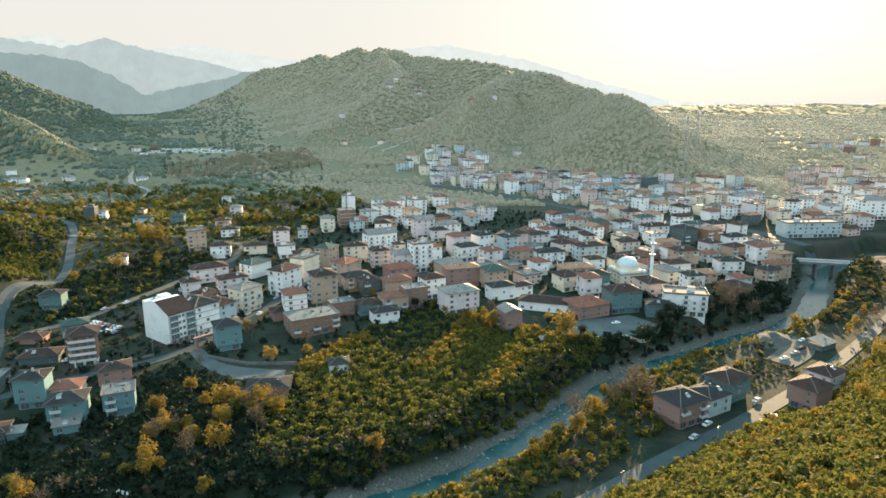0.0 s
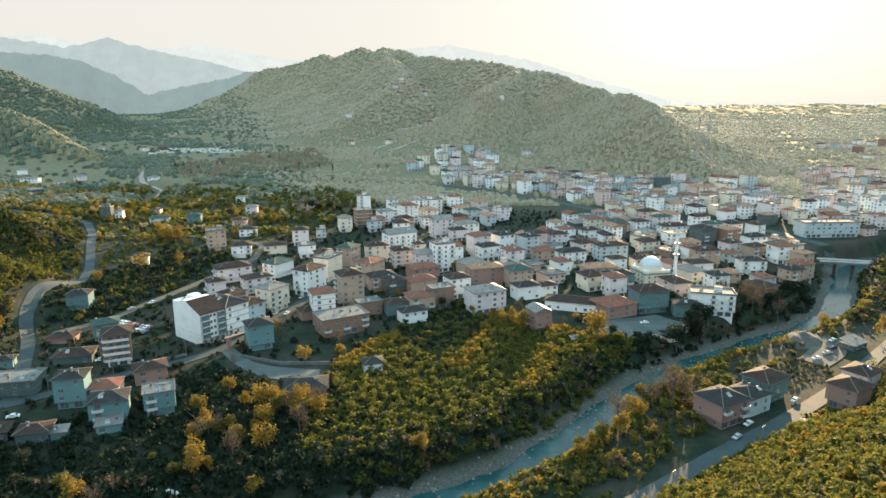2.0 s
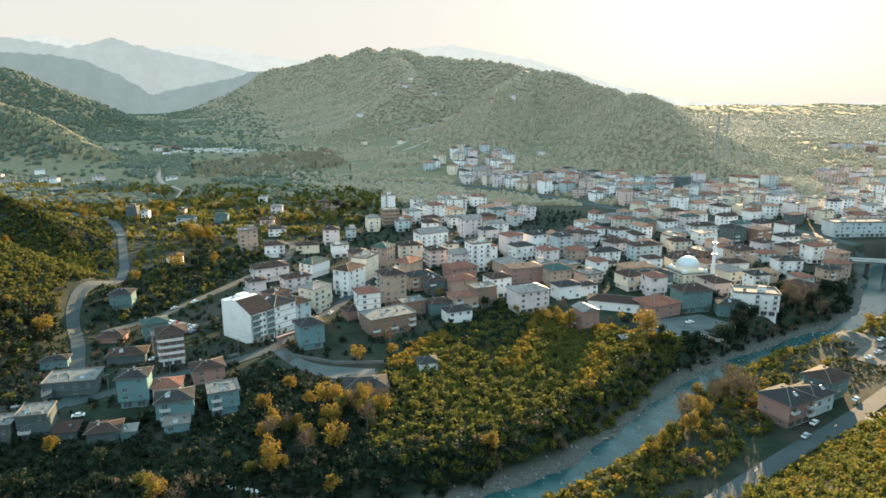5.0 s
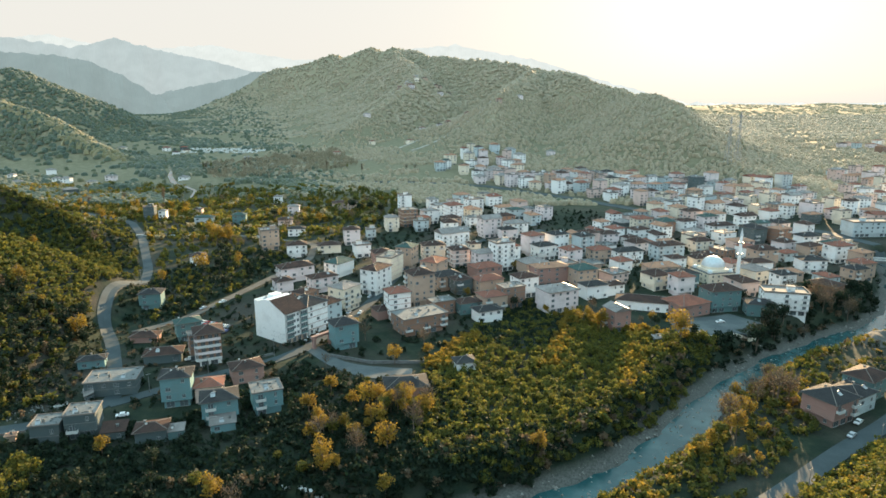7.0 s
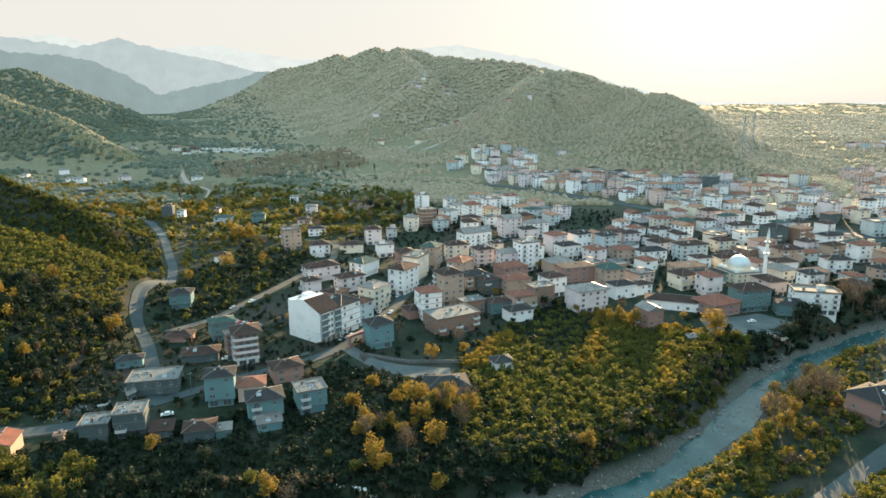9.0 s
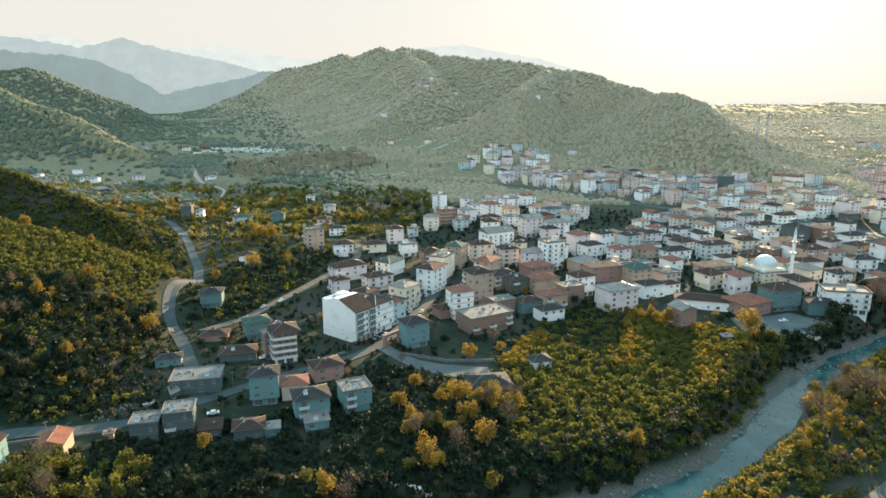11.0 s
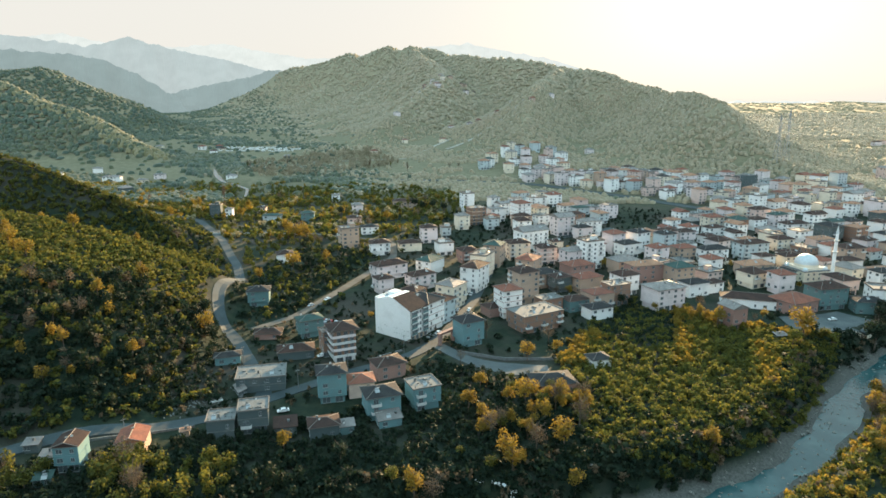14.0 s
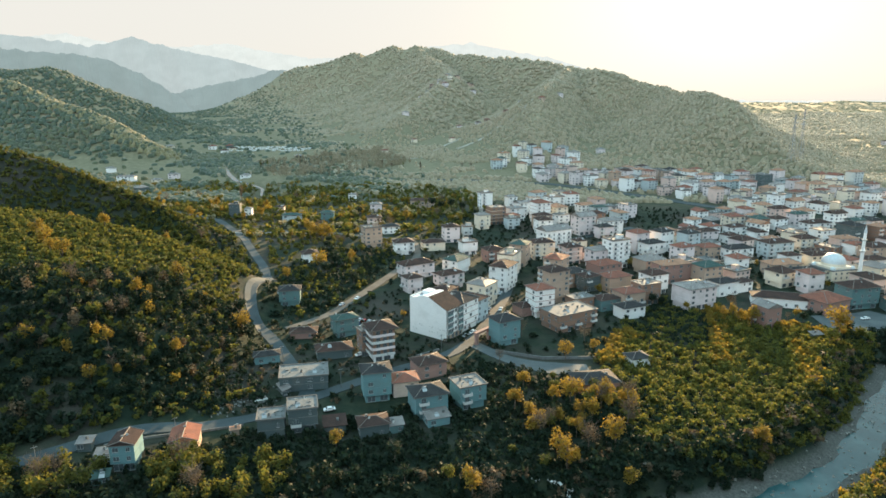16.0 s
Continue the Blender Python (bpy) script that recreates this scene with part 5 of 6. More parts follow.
QUARTERS = [
    # corners, tries, storeys, usual turn
    (((-40, 420), (60, 500), (130, 600), (235, 500), (250, 430), (215, 385), (150, 340), (120, 350), (60, 350), (0, 380)), 1500, (2, 4), 20),
    (((-30, 800), (150, 625), (280, 540), (330, 560), (330, 690), (265, 760), (120, 810), (0, 840)), 1600, (3, 5), 24),
    (((300, 470), (420, 490), (700, 620), (640, 800), (460, 850), (380, 680), (340, 600), (290, 530)), 700, (2, 5), 10),
    (((-60, 480), (20, 530), (60, 600), (-20, 650), (-90, 600)), 120, (2, 4), 22),
    (((-30, 840), (60, 830), (60, 960), (-20, 1000), (-80, 920)), 60, (3, 5), 20),
    (((620, 850), (1100, 850), (1300, 1300), (700, 1250)), 160, (2, 5), 10),
]
for corners, tries, levels, turn in QUARTERS:
    xs, ys = [c[0] for c in corners], [c[1] for c in corners]
    for _ in range(tries):
        x, y = rng.uniform(min(xs), max(xs)), rng.uniform(min(ys), max(ys))
        w, d = rng.uniform(10, 16), rng.uniform(9, 12.5)
        if not inside(np.array([[x, y]]), *corners)[0] or not free(x, y, math.hypot(w, d)):
            continue
        n = rng.randint(*levels)
        kind = rng.choices(("hip", "flat", "rough", "gable"), (6, 2, 0.8, 0.8))[0]
        # past 540 m paler walls and roofs are likelier, in place of haze
        house(round(x, 1), round(y, 1), round(w, 1), round(d, 1), n, round(turn + rng.uniform(-9, 9) + rng.choice((0, 0, 90)), 1), rng.choices(("white", "cream", "lilac", "sky", "tan", "pink", "grey", "brick"), (9, 4, 6, 2.5, 0.8, 4, 0.1, 0.3) if y > 540 else (6, 3, 4, 2, 3, 3, 1, 2))[0],
              kind, rng.choices(("brown", "red", "grey", "dark", "green", "orange"), (2, 3, 3, 0.3, 0.4, 6) if y > 540 else (6, 5, 2, 1, 0.7, 2))[0], balconies=rng.choice((0, 0, 1, -1)) if n > 3 and y < 560 else 0)
# hamlet on the ridge
for _ in range(16):
    x, y = -115 + rng.gauss(0, 55), 1700 + rng.gauss(0, 45)
    if free(x, y, 16):
        house(round(x, 1), round(y, 1), 13, 10, rng.choice((2, 2, 3)), round(rng.uniform(0, 60), 1), rng.choice(("cream", "tan", "lilac")), "hip", rng.choice(("red", "brown", "grey")))
for _ in range(13):
    x, y = rng.uniform(-300, 150), rng.uniform(950, 1500)
    if free(x, y, 16):
        house(round(x, 1), round(y, 1), 12, 10, 2, round(rng.uniform(0, 60), 1), rng.choice(("cream", "tan", "lilac")), "hip", rng.choice(("red", "brown", "grey")))
for _ in range(14):
    x, y = rng.uniform(-640, -330), rng.uniform(700, 1200)
    if free(x, y, 16) and ground_at(x, y) < 33:
        house(round(x, 1), round(y, 1), 12, 10, rng.choice((1, 2)), round(rng.uniform(0, 60), 1), rng.choice(("white", "cream", "grey")), "hip", rng.choice(("red", "brown", "grey")))

# ---------------------------------------------------------------- groves, orchards and woods
R = np.random.RandomState(4)


def scatter(count, *corners):
    c = np.array(corners, float)
    p = R.uniform(c.min(0), c.max(0), (count, 2))
    return p[inside(p, *corners)]


def rows_of(step, jitter, *corners):
    """Spots in rough rows, as planted."""
    c = np.array(corners, float)
    p = np.stack(np.meshgrid(np.arange(c[:, 0].min(), c[:, 0].max(), step), np.arange(c[:, 1].min(), c[:, 1].max(), step)), -1).reshape(-1, 2)
    p = p + R.normal(scale=jitter, size=p.shape)
    return p[inside(p, *corners)]


HAZEL_BUSH = [bush(112, 4.7, 3.6, 0.4, 60 + k) for k in range(5)]
LIGHT_BUSH = [bush(60, 5.0, 3.8, 0.58, 70 + k) for k in range(5)]
WILD_BUSH = [bush(46, 4.6, 3.6, 0.52, 80 + k) for k in range(4)]
COPSE = [bush(24, 5.5, 4.6, 0.85, 140 + k) for k in range(4)]
GROVE = ((-72, 244), (-50, 262), (-36, 300), (-20, 330), (14, 338), (30, 300), (70, 286), (76, 276), (50, 244), (24, 214), (-8, 190), (-36, 176), (-60, 176), (-66, 215))
p = rows_of(3.4, 0.7, *GROVE)
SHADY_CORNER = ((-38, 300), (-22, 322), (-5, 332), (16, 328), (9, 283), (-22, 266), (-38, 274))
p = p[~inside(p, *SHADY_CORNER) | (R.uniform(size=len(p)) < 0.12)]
thicket("hazel_grove", p[clear(p, 1)], HAZEL_BUSH, HAZEL, "dense yellow-green hazel grove beside the river", (0.9, 1.45))
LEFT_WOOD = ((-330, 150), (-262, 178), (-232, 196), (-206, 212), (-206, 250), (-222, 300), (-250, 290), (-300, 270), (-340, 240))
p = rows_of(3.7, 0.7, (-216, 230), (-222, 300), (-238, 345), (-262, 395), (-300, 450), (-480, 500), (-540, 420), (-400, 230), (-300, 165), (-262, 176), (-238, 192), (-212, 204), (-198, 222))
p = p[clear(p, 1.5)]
# the lower slope's shade is painted by giving these bushes darker leaves
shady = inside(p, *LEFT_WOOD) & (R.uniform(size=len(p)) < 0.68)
thicket("hazel_orchard", p[~shady], LIGHT_BUSH, HAZEL, "hazel bushes covering the hillside orchard", (0.9, 1.4))
thicket("underwood", p[shady], LIGHT_BUSH, GREEN, "green underwood with the slope's shade put into its leaf colour", (0.9, 1.4))
p = rows_of(3.5, 0.8, (20, 100), (30, 150), (80, 190), (140, 232), (176, 285), (212, 345), (262, 400), (330, 440), (420, 455), (420, 300), (260, 150), (100, 60))
off = right_of(SLOPE_FOOT, p[:, 0], p[:, 1])
thicket("hazel_slope", p[clear(p, 1) & (off > 2) & (p[:, 0] < 0.74 * p[:, 1] + 36)], HAZEL_BUSH, HAZEL, "golden-green hazel bushes on the steep slope", (0.9, 1.4))
p = scatter(7000, (-330, 105), (-200, 122), (-60, 145), (-20, 180), (-60, 245), (-110, 245), (-150, 200), (-190, 190), (-240, 172), (-330, 140))
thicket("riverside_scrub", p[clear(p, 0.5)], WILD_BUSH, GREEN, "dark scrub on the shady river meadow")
p = scatter(2600, (-60, 100), (10, 138), (45, 170), (95, 215), (110, 262), (60, 240), (20, 205), (-30, 160), (-90, 130))
thicket("bank_scrub", p[clear(p, 0.5)], WILD_BUSH, HAZEL, "scrub along the river bank")
p = scatter(4200, (-330, 470), (-230, 350), (-200, 300), (-170, 320), (-150, 420), (-120, 480), (-80, 640), (-150, 760), (-420, 700), (-560, 640))
thicket("meadow_scrub", p[clear(p, 1)][:2600], LIGHT_BUSH, HAZEL, "scrub and hedges on the valley meadows")
p = scatter(1300, (50, 335), (110, 340), (150, 322), (230, 400), (240, 425), (215, 350), (110, 280), (66, 262))
thicket("bank_scrub", p[clear(p, 0.5)], WILD_BUSH, GREEN, "dark scrub on the town side of the river")
p = scatter(5200, (-200, 200), (-110, 235), (-60, 250), (-20, 335), (60, 345), (150, 335), (250, 430), (200, 540), (60, 620), (-80, 640), (-150, 480), (-170, 330), (-215, 330), (-215, 260))
thicket("garden_shrubs", p[clear(p, -0.5)][:1700], LIGHT_BUSH, GREEN, "shrubs and small trees in the town gardens", (0.45, 0.95))

p = scatter(900, (-222, 200), (-185, 205), (-150, 215), (-100, 245), (-96, 290), (-120, 335), (-200, 345), (-222, 300))
p = p[clear(p, -0.5)]
thicket("garden_shrubs", p[:330], WILD_BUSH, GREEN, "dark shrubs in the yards by the road", (0.35, 0.8))
thicket("garden_shrubs", p[330:480], WILD_BUSH, TWIGS, "brown bare shrubs in the yards", (0.35, 0.8))
p = scatter(2200, (20, 100), (30, 150), (80, 190), (140, 232), (176, 285), (212, 345), (262, 400), (330, 440), (420, 455), (260, 150), (100, 60))
off = right_of(SLOPE_FOOT, p[:, 0], p[:, 1])
thicket("golden_shrubs", p[clear(p, 1) & (off > 7) & (p[:, 0] < 0.74 * p[:, 1] + 30)], HAZEL_BUSH, GOLD, "golden shrubs on the steep slope", (0.8, 1.3))
p = scatter(190, (-10, 140), (40, 172), (95, 220), (90, 245), (60, 236), (30, 208), (0, 178))
thicket("golden_shrubs", p[clear(p, 1)], HAZEL_BUSH, GOLD, "golden shrubs on the river bank", (0.8, 1.3))
p = scatter(150, (-10, 140), (40, 172), (95, 220), (90, 245), (60, 236), (30, 208), (0, 178))
thicket("bare_shrubs", p[clear(p, 1)], HAZEL_BUSH, TWIGS, "brown bare shrubs on the river bank", (0.8, 1.4))
for ax, ay, bx, by in ((-56, 250, -38, 288), (14, 318, -8, 248), (37, 272, 18, 226), (24, 304, 52, 284)):
    k = R.uniform(0, 1, (90, 1))
    p = np.array((ax, ay)) + k * np.array((bx - ax, by - ay)) + R.normal(scale=2.4, size=(90, 2))
    thicket("golden_hedge", p[clear(p, 0)], HAZEL_BUSH, GOLD, "golden hedge across the grove", (0.9, 1.5))
for count, leaf, words in ((900, HAZEL, "green scrub between the river and the road"), (420, GREEN, "dark scrub between the river and the road"), (220, GOLD, "golden scrub between the river and the road"), (200, TWIGS, "brown scrub between the river and the road")):
    p = scatter(count, (94, 262), (104, 246), (128, 246), (146, 268), (180, 290), (222, 318), (270, 362), (300, 400), (290, 430), (250, 392), (205, 342), (150, 298))
    thicket("bank_scrub", p[clear(p, 0.5)], WILD_BUSH, leaf, words, (0.5, 1.1))

def beside(line, count, near, far):
    """Spots on the left (positive) or right of a line, between two distances."""
    c = np.array([q[:2] for q in line], float)
    s = R.uniform(0, len(c) - 1.001, count)
    i = s.astype(int)
    f = (s - i)[:, None]
    d = c[i + 1] - c[i]
    n = np.stack([-d[:, 1], d[:, 0]], -1) / np.linalg.norm(d, axis=1)[:, None]
    return c[i] + f * d + n * R.uniform(near, far, (count, 1))


for count, leaf, words in ((160, GREEN, "low dark scrub by the riverside houses"), (120, TWIGS, "low brown scrub by the riverside houses"), (120, HAZEL, "low green scrub by the riverside houses")):
    p = scatter(count, (100, 228), (116, 226), (150, 246), (150, 268), (128, 258), (108, 246))
    thicket("bank_scrub", p[clear(p, 0)], WILD_BUSH, leaf, words, (0.25, 0.55))
for count, leaf, words in ((800, GREEN, "dark scrub on the far river bank"), (300, HAZEL, "green scrub on the far river bank"), (160, TWIGS, "brown scrub on the far river bank")):
    p = scatter(count, (192, 300), (222, 322), (262, 358), (296, 396), (300, 440), (276, 440), (262, 404), (236, 364), (206, 336))
    thicket("bank_scrub", p[clear(p, 0)], WILD_BUSH, leaf, words, (0.5, 1.2))
BANK = RIVER[1:11]
for count, near_, far_, leaf, size, words in ((520, 11, 25, GREEN, (0.7, 1.5), "dark bushes on the steep river bank"), (150, 11, 24, TWIGS, (0.7, 1.5), "bare brown bushes on the steep river bank"),
                                              (300, -20, -11, HAZEL, (0.6, 1.2), "green bushes along the river road side"), (110, -20, -11, GOLD, (0.6, 1.2), "golden bushes along the river road side")):
    p = beside(BANK, count, near_, far_)
    thicket("bank_bushes", p[clear(p, 0)], WILD_BUSH, leaf, words, size)
# taller woods on the shady slopes
TALL_BUSH = [bush(120, 6.5, 9.5, 0.5, 130 + k) for k in range(4)]
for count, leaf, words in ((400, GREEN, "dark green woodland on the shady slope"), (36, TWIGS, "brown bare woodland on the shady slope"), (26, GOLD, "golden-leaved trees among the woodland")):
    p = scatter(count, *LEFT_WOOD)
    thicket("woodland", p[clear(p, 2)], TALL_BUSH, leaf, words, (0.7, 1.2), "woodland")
for count, leaf, words in ((90, TWIGS, "bare brown trees along the river"), (60, GREEN, "dark trees along the river")):
    p = scatter(count, (92, 288), (150, 322), (205, 352), (236, 402), (222, 412), (180, 362), (110, 335), (70, 300))
    thicket("woodland", p[clear(p, 2)], TALL_BUSH, leaf, words, (0.6, 1.0), "woodland")
p = scatter(120, (-215, 152), (-185, 160), (-150, 168), (-150, 150), (-200, 138), (-260, 130), (-262, 150))
thicket("woodland", p[clear(p, 1)], TALL_BUSH, GREEN, "leafy dark trees below the road", (0.6, 1.0), "woodland")

# woods on the hills beyond: crowns too far off to show leaves, as rounded uneven canopies
def canopy(name, spots, material, label, wide, tall):
    r = np.random.RandomState(len(spots))
    n, k = len(spots), 5
    z = sheet_height(spots[:, 0], spots[:, 1])
    w, h = r.uniform(*wide, n)[:, None], r.uniform(*tall, n)[:, None]
    a = np.linspace(0, 2 * math.pi, k, endpoint=False)[None] + r.uniform(0, 6, (n, 1))
    v = np.empty((n, 2 * k + 1, 3))
    for j, (rad, up) in enumerate(((1.0, -0.15), (0.72, 0.68))):
        q = w * rad * r.uniform(0.75, 1.2, (n, k))
        v[:, j * k:j * k + k, 0] = spots[:, :1] + np.cos(a) * q
        v[:, j * k:j * k + k, 1] = spots[:, 1:] + np.sin(a) * q
        v[:, j * k:j * k + k, 2] = z[:, None] + h * up * r.uniform(0.8, 1.2, (n, k))
    v[:, -1, 0], v[:, -1, 1], v[:, -1, 2] = spots[:, 0], spots[:, 1], z + h[:, 0]
    i = np.arange(k)
    j = (i + 1) % k
    tri = np.concatenate([np.stack([i, j, k + j], -1), np.stack([i, k + j, k + i], -1), np.stack([k + i, k + j, np.full(k, 2 * k)], -1)])
    tri = (tri[None] + (np.arange(n) * (2 * k + 1))[:, None, None]).reshape(-1, 3)
    data = bpy.data.meshes.new(name)
    data.vertices.add(n * (2 * k + 1))
    data.vertices.foreach_set("co", v.reshape(-1).astype(np.float32))
    data.loops.add(len(tri) * 3)
    data.loops.foreach_set("vertex_index", tri.reshape(-1).astype(np.int32))
    data.polygons.add(len(tri))
    data.polygons.foreach_set("loop_start", np.arange(0, len(tri) * 3, 3, dtype=np.int32))
    data.polygons.foreach_set("loop_total", np.full(len(tri), 3, dtype=np.int32))
    data.update(calc_edges=True)
    data.polygons.foreach_set("use_smooth", np.ones(len(tri), bool))
    data.materials.append(material)
    return tagged(new(name, data), label, "woods", kind="stuff")


ys = 640 + 2400 * R.uniform(size=150000) ** 1.2
xs = R.uniform(-0.95, 0.85, 150000) * ys
p = np.stack([xs, ys], -1)
z = height(xs, ys) - np.interp(ys, [600, 1150, 3000], [10, 30, 64])
patches = np.where(xs > 0.33 * ys, 0.85 * smooth(-0.7, 0.0, waves(xs, ys, 60, 9)), 0.8 * smooth(-0.1, 0.35, waves(xs, ys, 85, 8)))
keep = clear(p, 3) & (R.uniform(size=len(p)) < np.clip(np.maximum(z / 35, patches), 0.02, 1))
p = p[keep]
left = p[:, 0] < -0.36 * p[:, 1] + 20 + R.normal(scale=90, size=len(p)) + 120 * waves(p[:, 0], p[:, 1], 150, 2)
q = scatter(26000, (-2300, 2150), (-900, 2150), (-500, 1050), (-480, 900), (-760, 860), (-1500, 1000))
q = q[(height(q[:, 0], q[:, 1]) > 34)][:6500]
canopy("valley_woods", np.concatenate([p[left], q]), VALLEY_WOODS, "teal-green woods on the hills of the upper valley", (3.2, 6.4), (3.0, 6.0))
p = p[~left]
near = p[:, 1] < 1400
canopy("hill_woods", p[near][:40000], HAZY_WOODS, "brown and green woods on the hill behind the town", (2.2, 4.2), (2.6, 5.2))
canopy("hill_woods", p[~near][:26000], HAZY_WOODS, "woods on the farther hilltops", (4.4, 8.5), (3.0, 6.0))
# sunlit trees along the crest of the rocky spur, and bushes on the high orchard slope
k = R.uniform(1.2, len(ROCK_HILL) - 1.001, 620)
i = k.astype(int)
line_ = np.array([q[:2] for q in ROCK_HILL], float)
p = line_[i] + (k - i)[:, None] * (line_[i + 1] - line_[i]) + R.normal(scale=11, size=(620, 2))
canopy("crest_woods", p, HAZY_PLAIN_WOODS, "golden-brown trees along the crest of the spur", (3.0, 5.5), (4.0, 7.5))
p = rows_of(4.4, 0.9, (-500, 470), (-420, 452), (-330, 440), (-290, 430), (-258, 398), (-250, 412), (-292, 490), (-330, 520), (-440, 560), (-520, 540))
p = p[clear(p, 1.5)]
dark_ = R.uniform(size=len(p)) < 0.5
thicket("hazel_orchard", p[~dark_], LIGHT_BUSH, HAZEL, "hazel bushes on the high orchard slope", (0.8, 1.3))
thicket("underwood", p[dark_], LIGHT_BUSH, GREEN, "dark green bushes on the high orchard slope", (0.8, 1.3))
ys = R.uniform(2700, 4300, 5200)
p = np.stack([R.uniform(0.1, 0.85, 5200) * ys, ys], -1)
canopy("plain_woods", p[waves(p[:, 0], p[:, 1], 110, 6) > -0.45], HAZY_PLAIN_WOODS, "woods and orchards on the far plain", (9.0, 19.0), (1.8, 4.0))
# larger clumps that break up the grove, and its shady back corner
p = scatter(110, (10, 290), (66, 286), (76, 276), (40, 232), (0, 200), (-30, 184), (-18, 230))
thicket("hazel_trees", p[clear(p, 1)], TALL_BUSH, HAZEL, "tall hazel clumps in the grove", (0.5, 0.85))
p = scatter(60, (-60, 180), (-34, 182), (-40, 230), (-64, 238))
thicket("hazel_trees", p[clear(p, 1)], TALL_BUSH, HAZEL, "tall hazel clumps in the grove", (0.5, 0.8))
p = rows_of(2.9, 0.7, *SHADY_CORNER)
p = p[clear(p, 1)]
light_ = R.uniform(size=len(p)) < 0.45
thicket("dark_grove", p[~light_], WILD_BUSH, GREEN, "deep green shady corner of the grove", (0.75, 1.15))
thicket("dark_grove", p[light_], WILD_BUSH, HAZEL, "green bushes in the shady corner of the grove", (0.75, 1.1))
p = scatter(800, (-222, 306), (-176, 322), (-152, 410), (-160, 450), (-215, 450), (-242, 370))
thicket("hedge_scrub", p[clear(p, 0.5)], WILD_BUSH, GREEN, "dark hedges and scrub above the lane", (0.6, 1.4))
# a belt of bare poplars in the valley, and yellow-green orchard plots beside the country road
p = scatter(1500, (-352, 813), (-279, 813), (-179, 941), (-247, 1150), (-334, 1031), (-414, 941))
# poplars take the haze-paled woods colour instead of plain twigs
thicket("poplar_belt", p[clear(p, 1)][:620], TALL_BUSH, HAZY_WOODS, "belt of bare brown poplars in the valley, paled as by haze", (0.8, 1.3), "woodland")
p = rows_of(5.5, 0.9, (-480, 690), (-330, 664), (-250, 575), (-290, 556), (-345, 560), (-420, 590))
p = p[clear(p, 2)]
gold_ = R.uniform(size=len(p)) < 0.3
thicket("orchard_plot", p[~gold_], LIGHT_BUSH, HAZEL, "yellow-green orchard plots beside the country road", (0.8, 1.2))
thicket("orchard_plot", p[gold_], LIGHT_BUSH, GOLD, "golden bushes in the orchard plots", (0.8, 1.2))
# hedges and leafing copses on the valley floor
for count, leaf, words, low, high in ((2000, HAZEL, "yellow-green copses on the valley floor", 0.8, 1.9), (800, GOLD, "golden copses on the valley floor", 0.8, 1.8), (700, HAZY_PLAIN_WOODS, "pale brown copses on the valley floor", 0.8, 1.8)):
    p = scatter(count, (-560, 640), (-330, 480), (-170, 480), (-95, 560), (-75, 650), (-150, 740), (-430, 760), (-620, 760))
    p = p[clear(p, 1)]
    p = p[waves(p[:, 0], p[:, 1], 40, 7) > -0.25]
    thicket("copse", p, COPSE, leaf, words, (low, high))

for count, leaf, words, low_, high_ in ((900, GREEN, "dark undergrowth beside the road", 0.5, 1.2), (160, TWIGS, "brown undergrowth beside the road", 0.4, 0.9), (160, HAZEL, "green undergrowth beside the road", 0.5, 1.0)):
    p = scatter(count, (-300, 158), (-262, 176), (-206, 204), (-186, 232), (-204, 278), (-222, 300), (-236, 345), (-262, 395), (-250, 330), (-226, 270), (-218, 228), (-250, 190), (-300, 168))
    thicket("undergrowth", p[clear(p, -0.3)], WILD_BUSH, leaf, words, (low_, high_))
# olive-gold leafing trees in a row below the road
p = scatter(150, (-214, 174), (-194, 174), (-174, 170), (-168, 160), (-180, 150), (-200, 148), (-215, 160))
thicket("woodland", p[clear(p, 0.5)][:46], TALL_BUSH, HAZEL, "olive-gold leafing trees below the road", (0.9, 1.3), "woodland")
p = scatter(60, (-262, 172), (-238, 170), (-232, 152), (-260, 150))
thicket("woodland", p[clear(p, 0.5)][:22], TALL_BUSH, HAZEL, "olive-gold leafing trees below the road", (0.9, 1.3), "woodland")
# leafing trees along the foot of the steep slope, on both sides of the road
for count, leaf, words in ((110, HAZEL, "yellow-green trees along the foot of the slope"), (90, GOLD, "golden trees along the foot of the slope"), (44, TWIGS, "brown bare trees along the foot of the slope")):
    p = scatter(count * 5, (150, 222), (172, 232), (210, 268), (250, 302), (300, 345), (340, 396), (300, 392), (262, 356), (222, 318), (186, 282), (172, 262), (163, 247))
    thicket("woodland", p[clear(p, 1.0)][:count], TALL_BUSH, leaf, words, (0.6, 1.05), "woodland")

